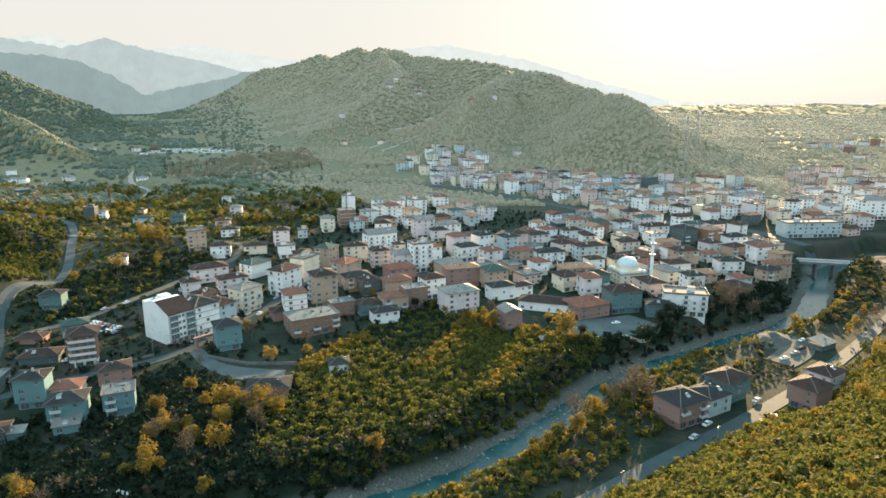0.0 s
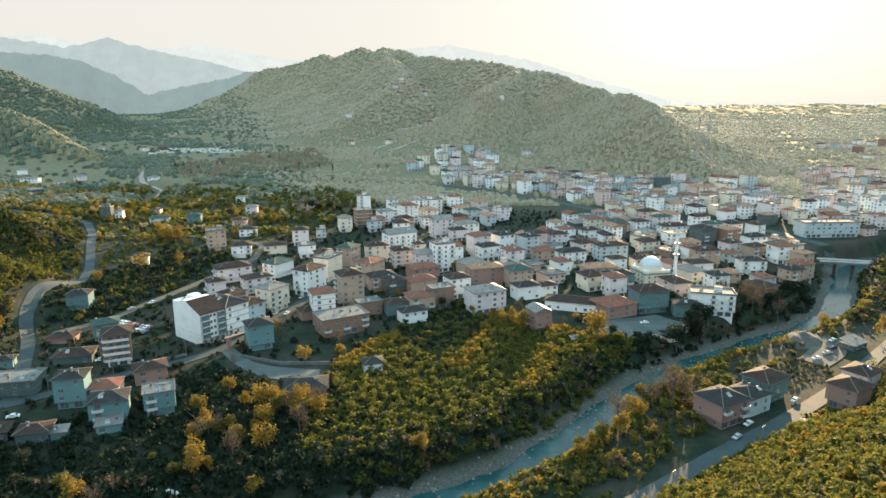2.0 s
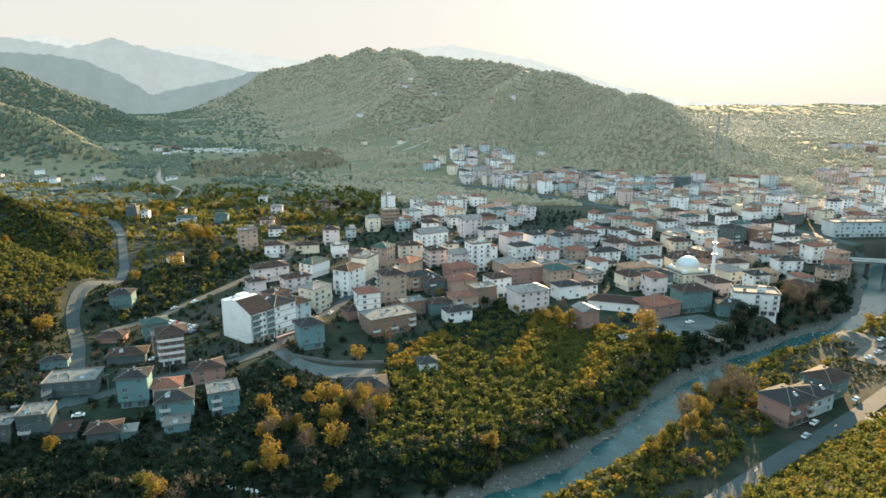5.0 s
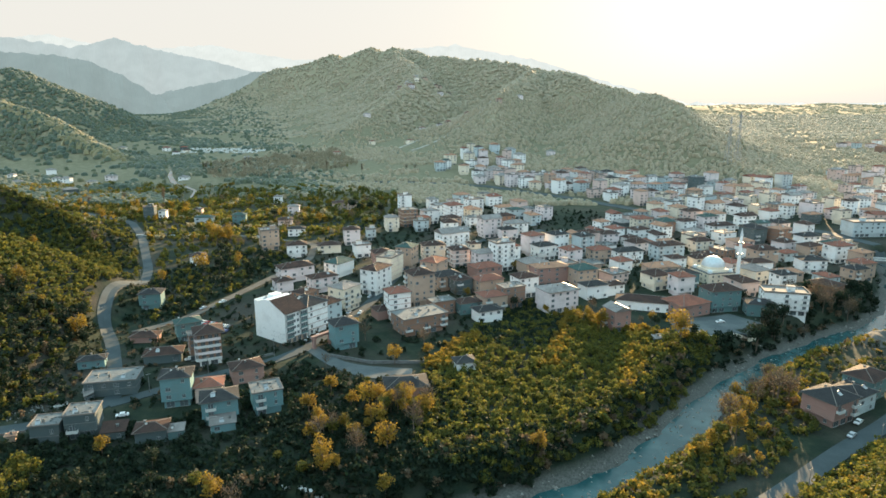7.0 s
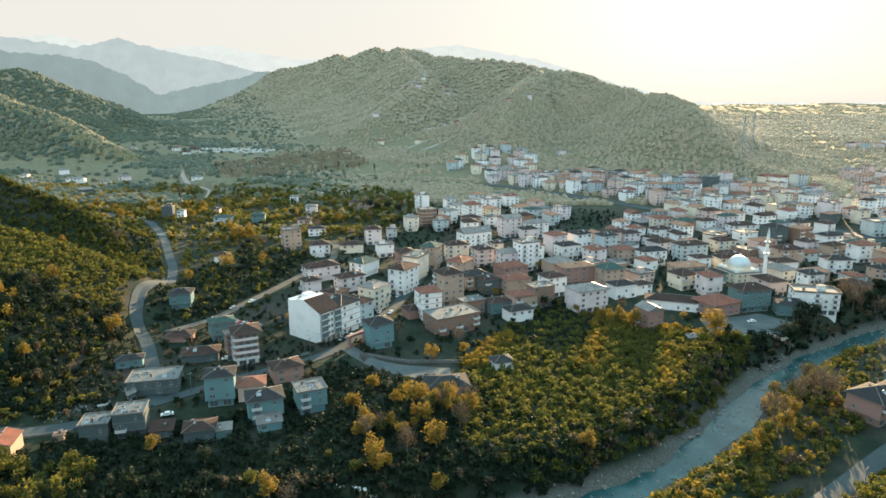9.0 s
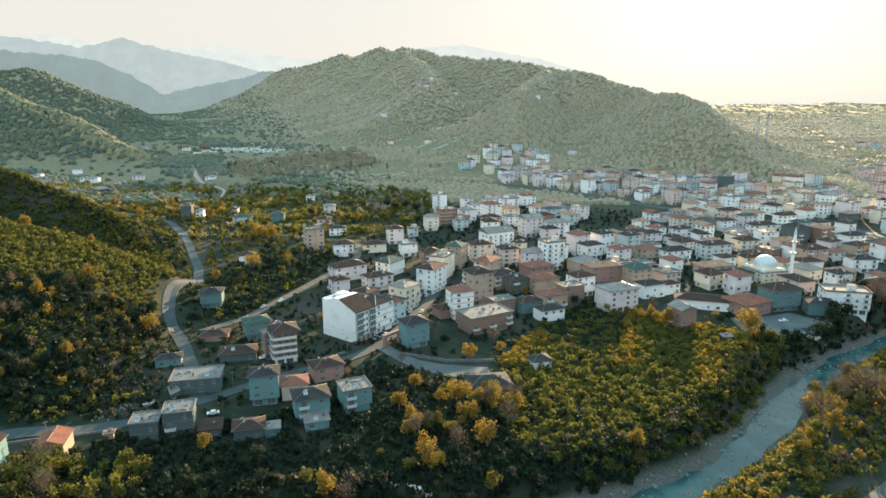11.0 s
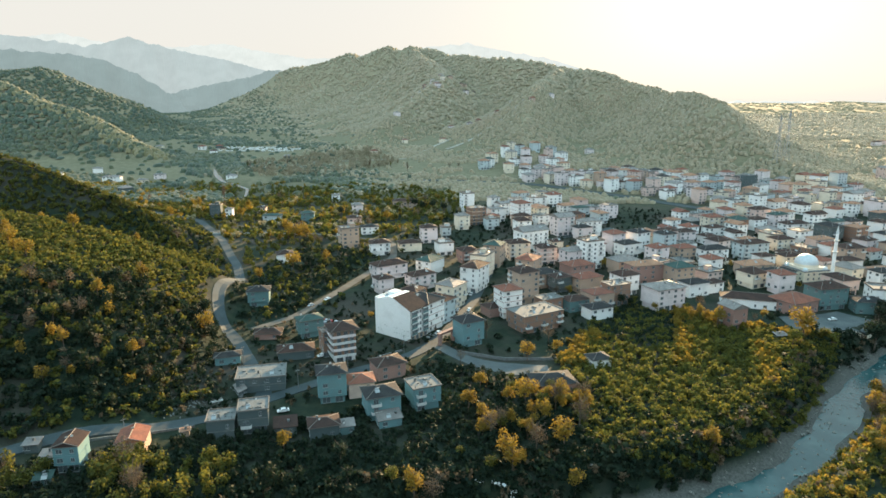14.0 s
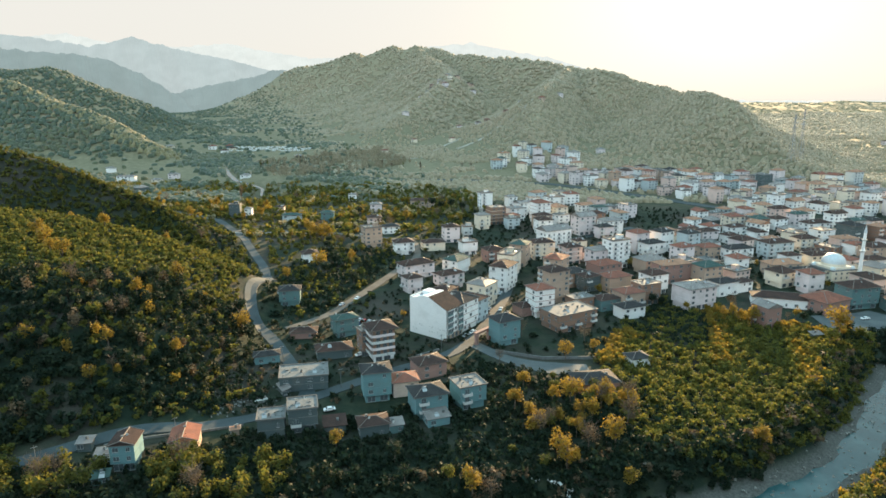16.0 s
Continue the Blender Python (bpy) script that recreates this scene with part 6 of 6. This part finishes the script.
# single trees, larger ones first
for x, y, kind, size, pick in ((57, 276, "gold", 2.0, 0), (57, 223, "gold", 1.35, 1), (-22, 186, "gold", 1.25, 1), (70, 214, "bare", 1.5, 1), (76, 217, "bare", 1.3, 0), (46, 200, "bare", 1.25, 1),
                               (40, 196, "bare", 1.0, 2), (24, 297, "gold", 1.0, 0), (176, 300, "gold", 0.9, 0), (-86, 172, "gold", 0.8, 1), (-208, 392, "gold", 1.6, 0)):
    tree(x, y, kind, size, pick)
for x, y, kind, size, pick in ((-221, 274, "gold", 1.3, 0), (-226, 472, "gold", 1.7, 0), (-218, 478, "gold", 1.5, 1), (-233, 481, "gold", 1.6, 2), (-224, 489, "gold", 1.4, 0),
                               (-322, 296, "gold", 1.3, 0), (-330, 304, "gold", 1.2, 2), (-314, 288, "gold", 1.1, 1), (-306, 284, "gold", 1.2, 0), (24, 292, "gold", 1.2, 2), (-96, 292, "gold", 1.0, 1), (-60, 262, "gold", 0.9, 1),
                               (-74, 254, "gold", 1.0, 0), (-62, 273, "bare", 0.9, 1), (-90, 281, "bare", 1.1, 0), (-101, 206, "gold", 1.0, 2), (-89, 169, "gold", 1.0, 0), (-118, 157, "gold", 1.1, 2),
                               (-80, 212, "gold", 1.25, 0), (-71, 182, "gold", 1.3, 0), (-82, 189, "gold", 1.0, 1), (-103, 250, "bare", 0.7, 0), (-96, 223, "gold", 0.9, 2), (-69, 221, "hazel", 1.1, 0),
                               (98, 286, "green", 1.6, 1), (112, 299, "green", 1.5, 0), (66, 276, "hazel", 1.3, 0), (48, 268, "hazel", 1.2, 1)):
    tree(x, y, kind, size, pick)
rng = random.Random(21)


def trees_in(count, kinds, weights, sizes, *corners):
    c = np.array(corners, float)
    made = 0
    for _ in range(count * 6):
        x, y = rng.uniform(*sorted((c[:, 0].min(), c[:, 0].max()))), rng.uniform(*sorted((c[:, 1].min(), c[:, 1].max())))
        q = np.array([[x, y]])
        if made < count and inside(q, *corners)[0] and clear(q, 1.5)[0]:
            tree(x, y, rng.choices(kinds, weights)[0], rng.uniform(*sizes), rng.randint(0, 2))
            made += 1


trees_in(30, ("gold", "hazel", "bare"), (5, 2, 2), (0.6, 1.0), (-102, 185), (-60, 190), (-55, 235), (-85, 238))
trees_in(12, ("gold", "hazel", "green", "bare"), (1, 2, 2, 1), (0.6, 1.1), (-190, 140), (-60, 165), (-70, 185), (-180, 190))
trees_in(16, ("hazel", "gold", "bare"), (4, 1, 2), (0.8, 1.2), (-270, 150), (-190, 150), (-190, 172), (-270, 168))
trees_in(30, ("gold", "bare", "hazel", "green"), (2, 1, 2, 3), (0.6, 1.1), (-285, 185), (-218, 228), (-226, 300), (-290, 290))
trees_in(22, ("gold", "green", "bare", "hazel"), (3, 2, 2, 2), (0.6, 1.1), (-220, 340), (-170, 330), (-160, 470), (-250, 480))
trees_in(28, ("gold", "bare", "hazel", "tall"), (5, 3, 3, 1), (0.8, 1.3), (-400, 560), (-120, 480), (-100, 640), (-440, 690))
trees_in(30, ("green", "bare"), (3, 2), (0.8, 1.2), (98, 290), (165, 322), (200, 350), (180, 362), (110, 335))
trees_in(18, ("gold", "green", "bare"), (3, 2, 1), (0.5, 0.9), (-30, 330), (60, 275), (75, 290), (20, 345))
trees_in(26, ("gold", "bare", "hazel"), (3, 2, 3), (0.7, 1.15), (20, 172), (60, 200), (95, 245), (60, 235))
trees_in(22, ("green", "bare", "gold"), (3, 2, 2), (0.5, 0.9), (-150, 300), (100, 350), (200, 420), (0, 470), (-140, 440))
trees_in(14, ("tall", "bare"), (1, 1), (0.7, 1.0), (-420, 800), (-100, 830), (-60, 900), (-400, 930))
trees_in(16, ("hazel", "gold"), (3, 2), (0.7, 1.1), (60, 130), (150, 195), (240, 270), (330, 300), (200, 150))
trees_in(16, ("hazel", "bare", "gold"), (3, 2, 2), (0.7, 1.1), (-420, 440), (-300, 450), (-250, 330), (-330, 330))

# ---------------------------------------------------------------- cars and poles
for x, y, r, c in ((-168, 206.5, 20, "white"), (-164, 258, 40, "white"), (-116.6, 280.5, 53, "silver"), (-113.2, 285.2, 53, "white"), (-104.5, 309, 70, "black"), (-183, 326, 62, "silver"), (-176, 336, 66, "white"),
                   (118, 219, 40, "white"), (150, 260, 15, "white"), (158, 266, 15, "silver"), (164, 272, 20, "black"), (84, 192, 38, "silver"), (92, 201, 38, "white"), (-88, 380, 70, "white"), (-95, 345, 74, "silver")):
    car(x, y, r, c)
for x, y in ((-180, 200), (-167, 226), (-150, 242), (-128, 262), (-196, 250), (-228, 290), (-232, 360), (50, 158), (88, 184), (126, 212), (-215, 186), (-250, 168)):
    pole(x, y)

# ---------------------------------------------------------------- small things by the river and the roads
def garden_table(x, y, rot):
    root = new("garden_table")
    root.matrix_basis = pose(x, y, ground_at(x, y), 0, 0, rot)
    tagged(root, "white plastic garden table on the grass", "table", "white garden tables")
    bm = bmesh.new()
    box(bm, -0.9, 0.9, -0.5, 0.5, 0.7, 0.76)
    part("tabletop", bm, PAINT["white"], root)
    for sx in (-0.8, 0.8):
        for sy in (-0.42, 0.42):
            bm = bmesh.new()
            rod(bm, (sx, sy, 0), (sx, sy, 0.7), 0.04, sides=5)
            part("leg", bm, PAINT["white"], root)
    return root


def garden_chair(x, y, rot):
    root = new("garden_chair")
    root.matrix_basis = pose(x, y, ground_at(x, y), 0, 0, rot)
    tagged(root, "white plastic garden chair on the grass", "chair", "white garden chairs")
    for name, b in (("seat", (-0.28, 0.28, -0.28, 0.28, 0.42, 0.47)), ("backrest", (-0.28, 0.28, 0.24, 0.3, 0.47, 0.95))):
        bm = bmesh.new()
        box(bm, *b)
        part(name, bm, PAINT["white"], root)
    for sx in (-0.24, 0.24):
        for sy in (-0.24, 0.24):
            bm = bmesh.new()
            rod(bm, (sx, sy, 0), (sx, sy, 0.42), 0.03, sides=4)
            part("leg", bm, PAINT["white"], root)
    return root


def gate(x, y, rot):
    root = new("gate")
    root.matrix_basis = pose(x, y, ground_at(x, y), 0, 0, rot)
    tagged(root, "brown arched stone gate over the forecourt entrance", "gate")
    for sx in (-4.6, 4.6):
        bm = bmesh.new()
        box(bm, sx - 0.7, sx + 0.7, -0.7, 0.7, -0.5, 4.6)
        box(bm, sx - 0.9, sx + 0.9, -0.9, 0.9, 4.6, 5.0)
        part("pillar", bm, WALL["rose"], root)
    bm = bmesh.new()
    box(bm, -5.6, 5.6, -0.5, 0.5, 5.0, 6.0)
    box(bm, -5.9, 5.9, -0.9, 0.9, 6.0, 6.25)
    part("lintel", bm, WALL["rose"], root)
    return root


def garden_wall(line, tall, material, label):
    """A low wall that follows the ground."""
    bm, rows = bmesh.new(), []
    for p, q in zip(line[:-1], line[1:]):
        steps = max(1, int(math.hypot(q[0] - p[0], q[1] - p[1]) / 4))
        nx, ny = -(q[1] - p[1]), q[0] - p[0]
        k = 0.18 / math.hypot(nx, ny)
        for i in range(steps + 1):
            x, y = p[0] + (q[0] - p[0]) * i / steps, p[1] + (q[1] - p[1]) * i / steps
            z = ground_at(x, y)
            rows.append([bm.verts.new((x + s * nx * k, y + s * ny * k, z + h)) for s, h in ((-1, -0.6), (-1, tall), (1, tall), (1, -0.6))])
    for a, b in zip(rows[:-1], rows[1:]):
        for i in range(3):
            bm.faces.new((a[i], b[i], b[i + 1], a[i + 1]))
    for r in (rows[0], rows[-1]):
        bm.faces.new(r)
    bmesh.ops.recalc_face_normals(bm, faces=bm.faces)
    return tagged(new("garden_wall", mesh_of("garden_wall", bm, material)), label, "wall")


def stones(name, spots, low, high, material, label, sink=0.3):
    """Loose stones of many sizes in one mesh."""
    r = random.Random(len(spots))
    bm = bmesh.new()
    for x, y in spots:
        s = r.uniform(low, high)
        z = max(ground_at(x, y), -10.6) + s * (0.5 - sink)
        turn = Euler((r.uniform(0, 3), r.uniform(0, 3), r.uniform(0, 3))).to_matrix()
        v = [bm.verts.new(Vector((x, y, z)) + turn @ Vector(p) * s * r.uniform(0.75, 1.2)) for p in ((1, 0, 0), (-1, 0, 0), (0, 0.8, 0), (0, -0.8, 0), (0, 0, 0.7), (0, 0, -0.7))]
        for a, b, c in ((0, 2, 4), (2, 1, 4), (1, 3, 4), (3, 0, 4), (2, 0, 5), (1, 2, 5), (3, 1, 5), (0, 3, 5)):
            bm.faces.new((v[a], v[b], v[c]))
    return tagged(new(name, mesh_of(name, bm, material)), label, "stones", kind="stuff")


def log_pile(x, y, rot, count, long):
    root = new("log_pile")
    root.matrix_basis = pose(x, y, ground_at(x, y) + 0.1, 0, 0, rot)
    tagged(root, "pile of pale sawn timber beside the road", "timber", "timber piles by the road")
    r = random.Random(int(x))
    for i in range(count):
        bm = bmesh.new()
        u = (i % 6) * 0.55 - 1.4
        box(bm, -long / 2 + r.uniform(-0.6, 0.6), long / 2, u, u + 0.45, 0.3 * (i // 6), 0.3 * (i // 6) + 0.26)
        part("plank", bm, TRIM if i % 3 else FRAME, root)
    return root


def block_yard(x, y):
    """A builders' yard with rows of pale stacks."""
    r = random.Random(3)
    bm = bmesh.new()
    for i in range(22):
        for j in range(7):
            if r.random() < 0.7:
                px, py = x + (i - 11) * 7 + r.uniform(-1, 1), y + (j - 3) * 11 + r.uniform(-1, 1)
                z, a, b = ground_at(px, py), r.uniform(1.2, 3), r.uniform(1.5, 4)
                box(bm, px - a, px + a, py - b, py + b, z - 0.3, z + r.uniform(0.6, 2.4))
    return tagged(new("block_yard", mesh_of("block_yard", bm, FRAME)), "pale stacks of blocks in a builders' yard", "building materials", kind="stuff")


block_yard(-445, 1150)
for x, y, k in ((-132, 588, 1.2), (-122, 592, 1.3), (-112, 584, 1.1), (-205, 560, 1.1), (-60, 600, 1.0), (-140, 600, 1.3)):
    tree(x, y, "green", k, 1)
rng = random.Random(33)
for i in range(14):
    x, y = -92 + rng.uniform(-9, 9), 160 + rng.uniform(-4, 5)
    garden_table(x, y, rng.uniform(0, 180))
    for k in range(2):
        garden_chair(x + rng.choice((-1.4, 1.4)), y + rng.uniform(-0.5, 0.5), rng.uniform(0, 360))
gate(-109, 274, 50)
garden_wall([(-141, 254), (-129, 264)], 1.0, SLAB, "low grey concrete wall along the street")
garden_wall([(-104, 262), (-84, 254), (-60, 255)], 1.4, SLAB, "grey retaining wall behind the forecourt")
garden_wall([(-72, 236), (-66, 220), (-60, 214)], 1.2, SLAB, "grey garden wall beside the grove")
garden_wall([(54, 291), (72, 284), (92, 288), (110, 302)], 1.3, WALL["cream"], "pale wall round the school yard")
garden_wall([(-236, 180), (-214, 190), (-196, 196)], 0.8, SLAB, "low road-side retaining wall")
garden_wall([(34, 412), (62, 404), (84, 412)], 2.2, WALL["cream"], "curved pale retaining wall in the town")
garden_wall([(-300, 497), (-262, 500), (-228, 497)], 1.2, FRAME, "white wall along the country road")
log_pile(112, 201, 60, 18, 7)
log_pile(118, 206, 75, 12, 6)
log_pile(-196, 216, 30, 9, 5)
house(-197.0, 190.5, 2.6, 2.2, 0.7, 20, 'tan', 'gable', 'orange', label='tiny timber hut with an orange roof beside the road', name='hut', near=True)
house(-241.0, 179.0, 4.2, 3.4, 0.9, 10, 'grey', 'shed', 'grey', label='small grey shed with a pale sheet roof', name='shed', near=True)
house(-227.5, 162.5, 4.6, 3.2, 0.8, 16, 'teal', 'shed', 'green', label='low shed with a blue-green sheet roof', name='shed', near=True)
house(-188.5, 222.0, 7.5, 2.6, 0.8, -58, 'grey', 'shed', 'grey', label='long low shelter with a broken sheet roof', name='shelter', near=True)
house(48.0, 279.0, 5.2, 3.0, 0.8, 12, 'grey', 'shed', 'grey', label='small garden shed with a pale sheet roof', name='shed', near=True)
R = np.random.RandomState(9)
t_ = R.uniform(0, 1, 900)
line = np.array([(-75, 151), (-28, 167), (8, 187), (37, 214), (63, 247), (104, 278), (150, 306), (194, 334), (226, 366)], float)
at = np.stack([np.interp(t_, np.linspace(0, 1, len(line)), line[:, i]) for i in (0, 1)], -1) + R.normal(scale=7.5, size=(900, 2))
stones("river_stones", at.tolist(), 0.25, 1.0, ROCK, "grey boulders and cobbles in the river bed")
at = np.array((-205, 214)) + R.normal(scale=(9, 6), size=(160, 2))
stones("rubble", at[clear(at, 0.5)].tolist(), 0.2, 0.7, SLAB, "grey building rubble beside the road")
bm = bmesh.new()
bmesh.ops.create_grid(bm, x_segments=26, y_segments=26, size=1.0)
for v in bm.verts:
    a_, b_ = v.co.x * 14, v.co.y * 9
    k = max(0.0, 1 - math.hypot(v.co.x, v.co.y) ** 1.6)
    x_, y_ = 156 + a_ * 0.8 - b_ * 0.6, 283 + a_ * 0.6 + b_ * 0.8
    v.co = (x_, y_, ground_at(x_, y_) - 0.4 + k * (4.2 + 1.2 * noise.noise((a_ * 0.25, b_ * 0.25, 0))) + 0.25 * noise.noise((a_, b_, 4)))
tagged(new("gravel_mound", mesh_of("gravel_mound", bm, GRAVEL)), "long grey mound of river gravel in the yard", "mound")
at = np.array((150, 286)) + R.normal(scale=(9, 5), size=(140, 2))
stones("rubble", at.tolist(), 0.3, 0.9, ROCK, "heap of grey gravel and stones")
for k in range(16):
    car(-178 + (k % 8) * 2.6, 300 + (k // 8) * 6 - (k % 8) * 1.2, 70, rng.choice(("white", "silver", "black", "navy", "red")))
for x, y, r, c in ((-97, 318, 75, "white"), (-103, 318, 75, "silver"), (-80, 400, 65, "navy"), (-84, 392, 65, "white"), (-55, 447, 55, "white"), (88, 305, 10, "white"), (170, 282, 30, "white"), (176, 290, 30, "silver"), (140, 233, 40, "black"), (-156, 234, 45, "red")):
    car(x, y, r, c)


# ---------------------------------------------------------------- far mountains, part of the backdrop
def far_range(name, crest_line, depth, material, label):
    """A folded ridge on the horizon; crest_line: side and rise for each metre of distance."""
    bm, rows = bmesh.new(), []
    sides = np.arange(crest_line[0][0], crest_line[-1][0], 0.002)
    tops = np.interp(sides, [c[0] for c in crest_line], [c[1] for c in crest_line])
    for a, e in zip(sides, tops):
        x, y = a * depth, depth
        z = 110 + depth * e + 12 * noise.noise((a * 70, depth, 0)) + 5 * noise.noise((a * 260, depth, 1))
        fold = 0.025 * noise.noise((a * 36, depth, 2))
        rows.append([bm.verts.new((x * k, y * k, zz)) for k, zz in ((0.9, 10), (0.94 + fold, 20 + (z - 20) * 0.45), (0.975 + fold * 0.6, 20 + (z - 20) * 0.78), (1.0, z), (1.05, z * 0.6), (1.09, 0))])
    for p_, q_ in zip(rows[:-1], rows[1:]):
        for k in range(5):
            bm.faces.new((p_[k], q_[k], q_[k + 1], p_[k + 1]))
    return tagged(new(name, mesh_of(name, bm, material)), label, "mountains", kind="structure")


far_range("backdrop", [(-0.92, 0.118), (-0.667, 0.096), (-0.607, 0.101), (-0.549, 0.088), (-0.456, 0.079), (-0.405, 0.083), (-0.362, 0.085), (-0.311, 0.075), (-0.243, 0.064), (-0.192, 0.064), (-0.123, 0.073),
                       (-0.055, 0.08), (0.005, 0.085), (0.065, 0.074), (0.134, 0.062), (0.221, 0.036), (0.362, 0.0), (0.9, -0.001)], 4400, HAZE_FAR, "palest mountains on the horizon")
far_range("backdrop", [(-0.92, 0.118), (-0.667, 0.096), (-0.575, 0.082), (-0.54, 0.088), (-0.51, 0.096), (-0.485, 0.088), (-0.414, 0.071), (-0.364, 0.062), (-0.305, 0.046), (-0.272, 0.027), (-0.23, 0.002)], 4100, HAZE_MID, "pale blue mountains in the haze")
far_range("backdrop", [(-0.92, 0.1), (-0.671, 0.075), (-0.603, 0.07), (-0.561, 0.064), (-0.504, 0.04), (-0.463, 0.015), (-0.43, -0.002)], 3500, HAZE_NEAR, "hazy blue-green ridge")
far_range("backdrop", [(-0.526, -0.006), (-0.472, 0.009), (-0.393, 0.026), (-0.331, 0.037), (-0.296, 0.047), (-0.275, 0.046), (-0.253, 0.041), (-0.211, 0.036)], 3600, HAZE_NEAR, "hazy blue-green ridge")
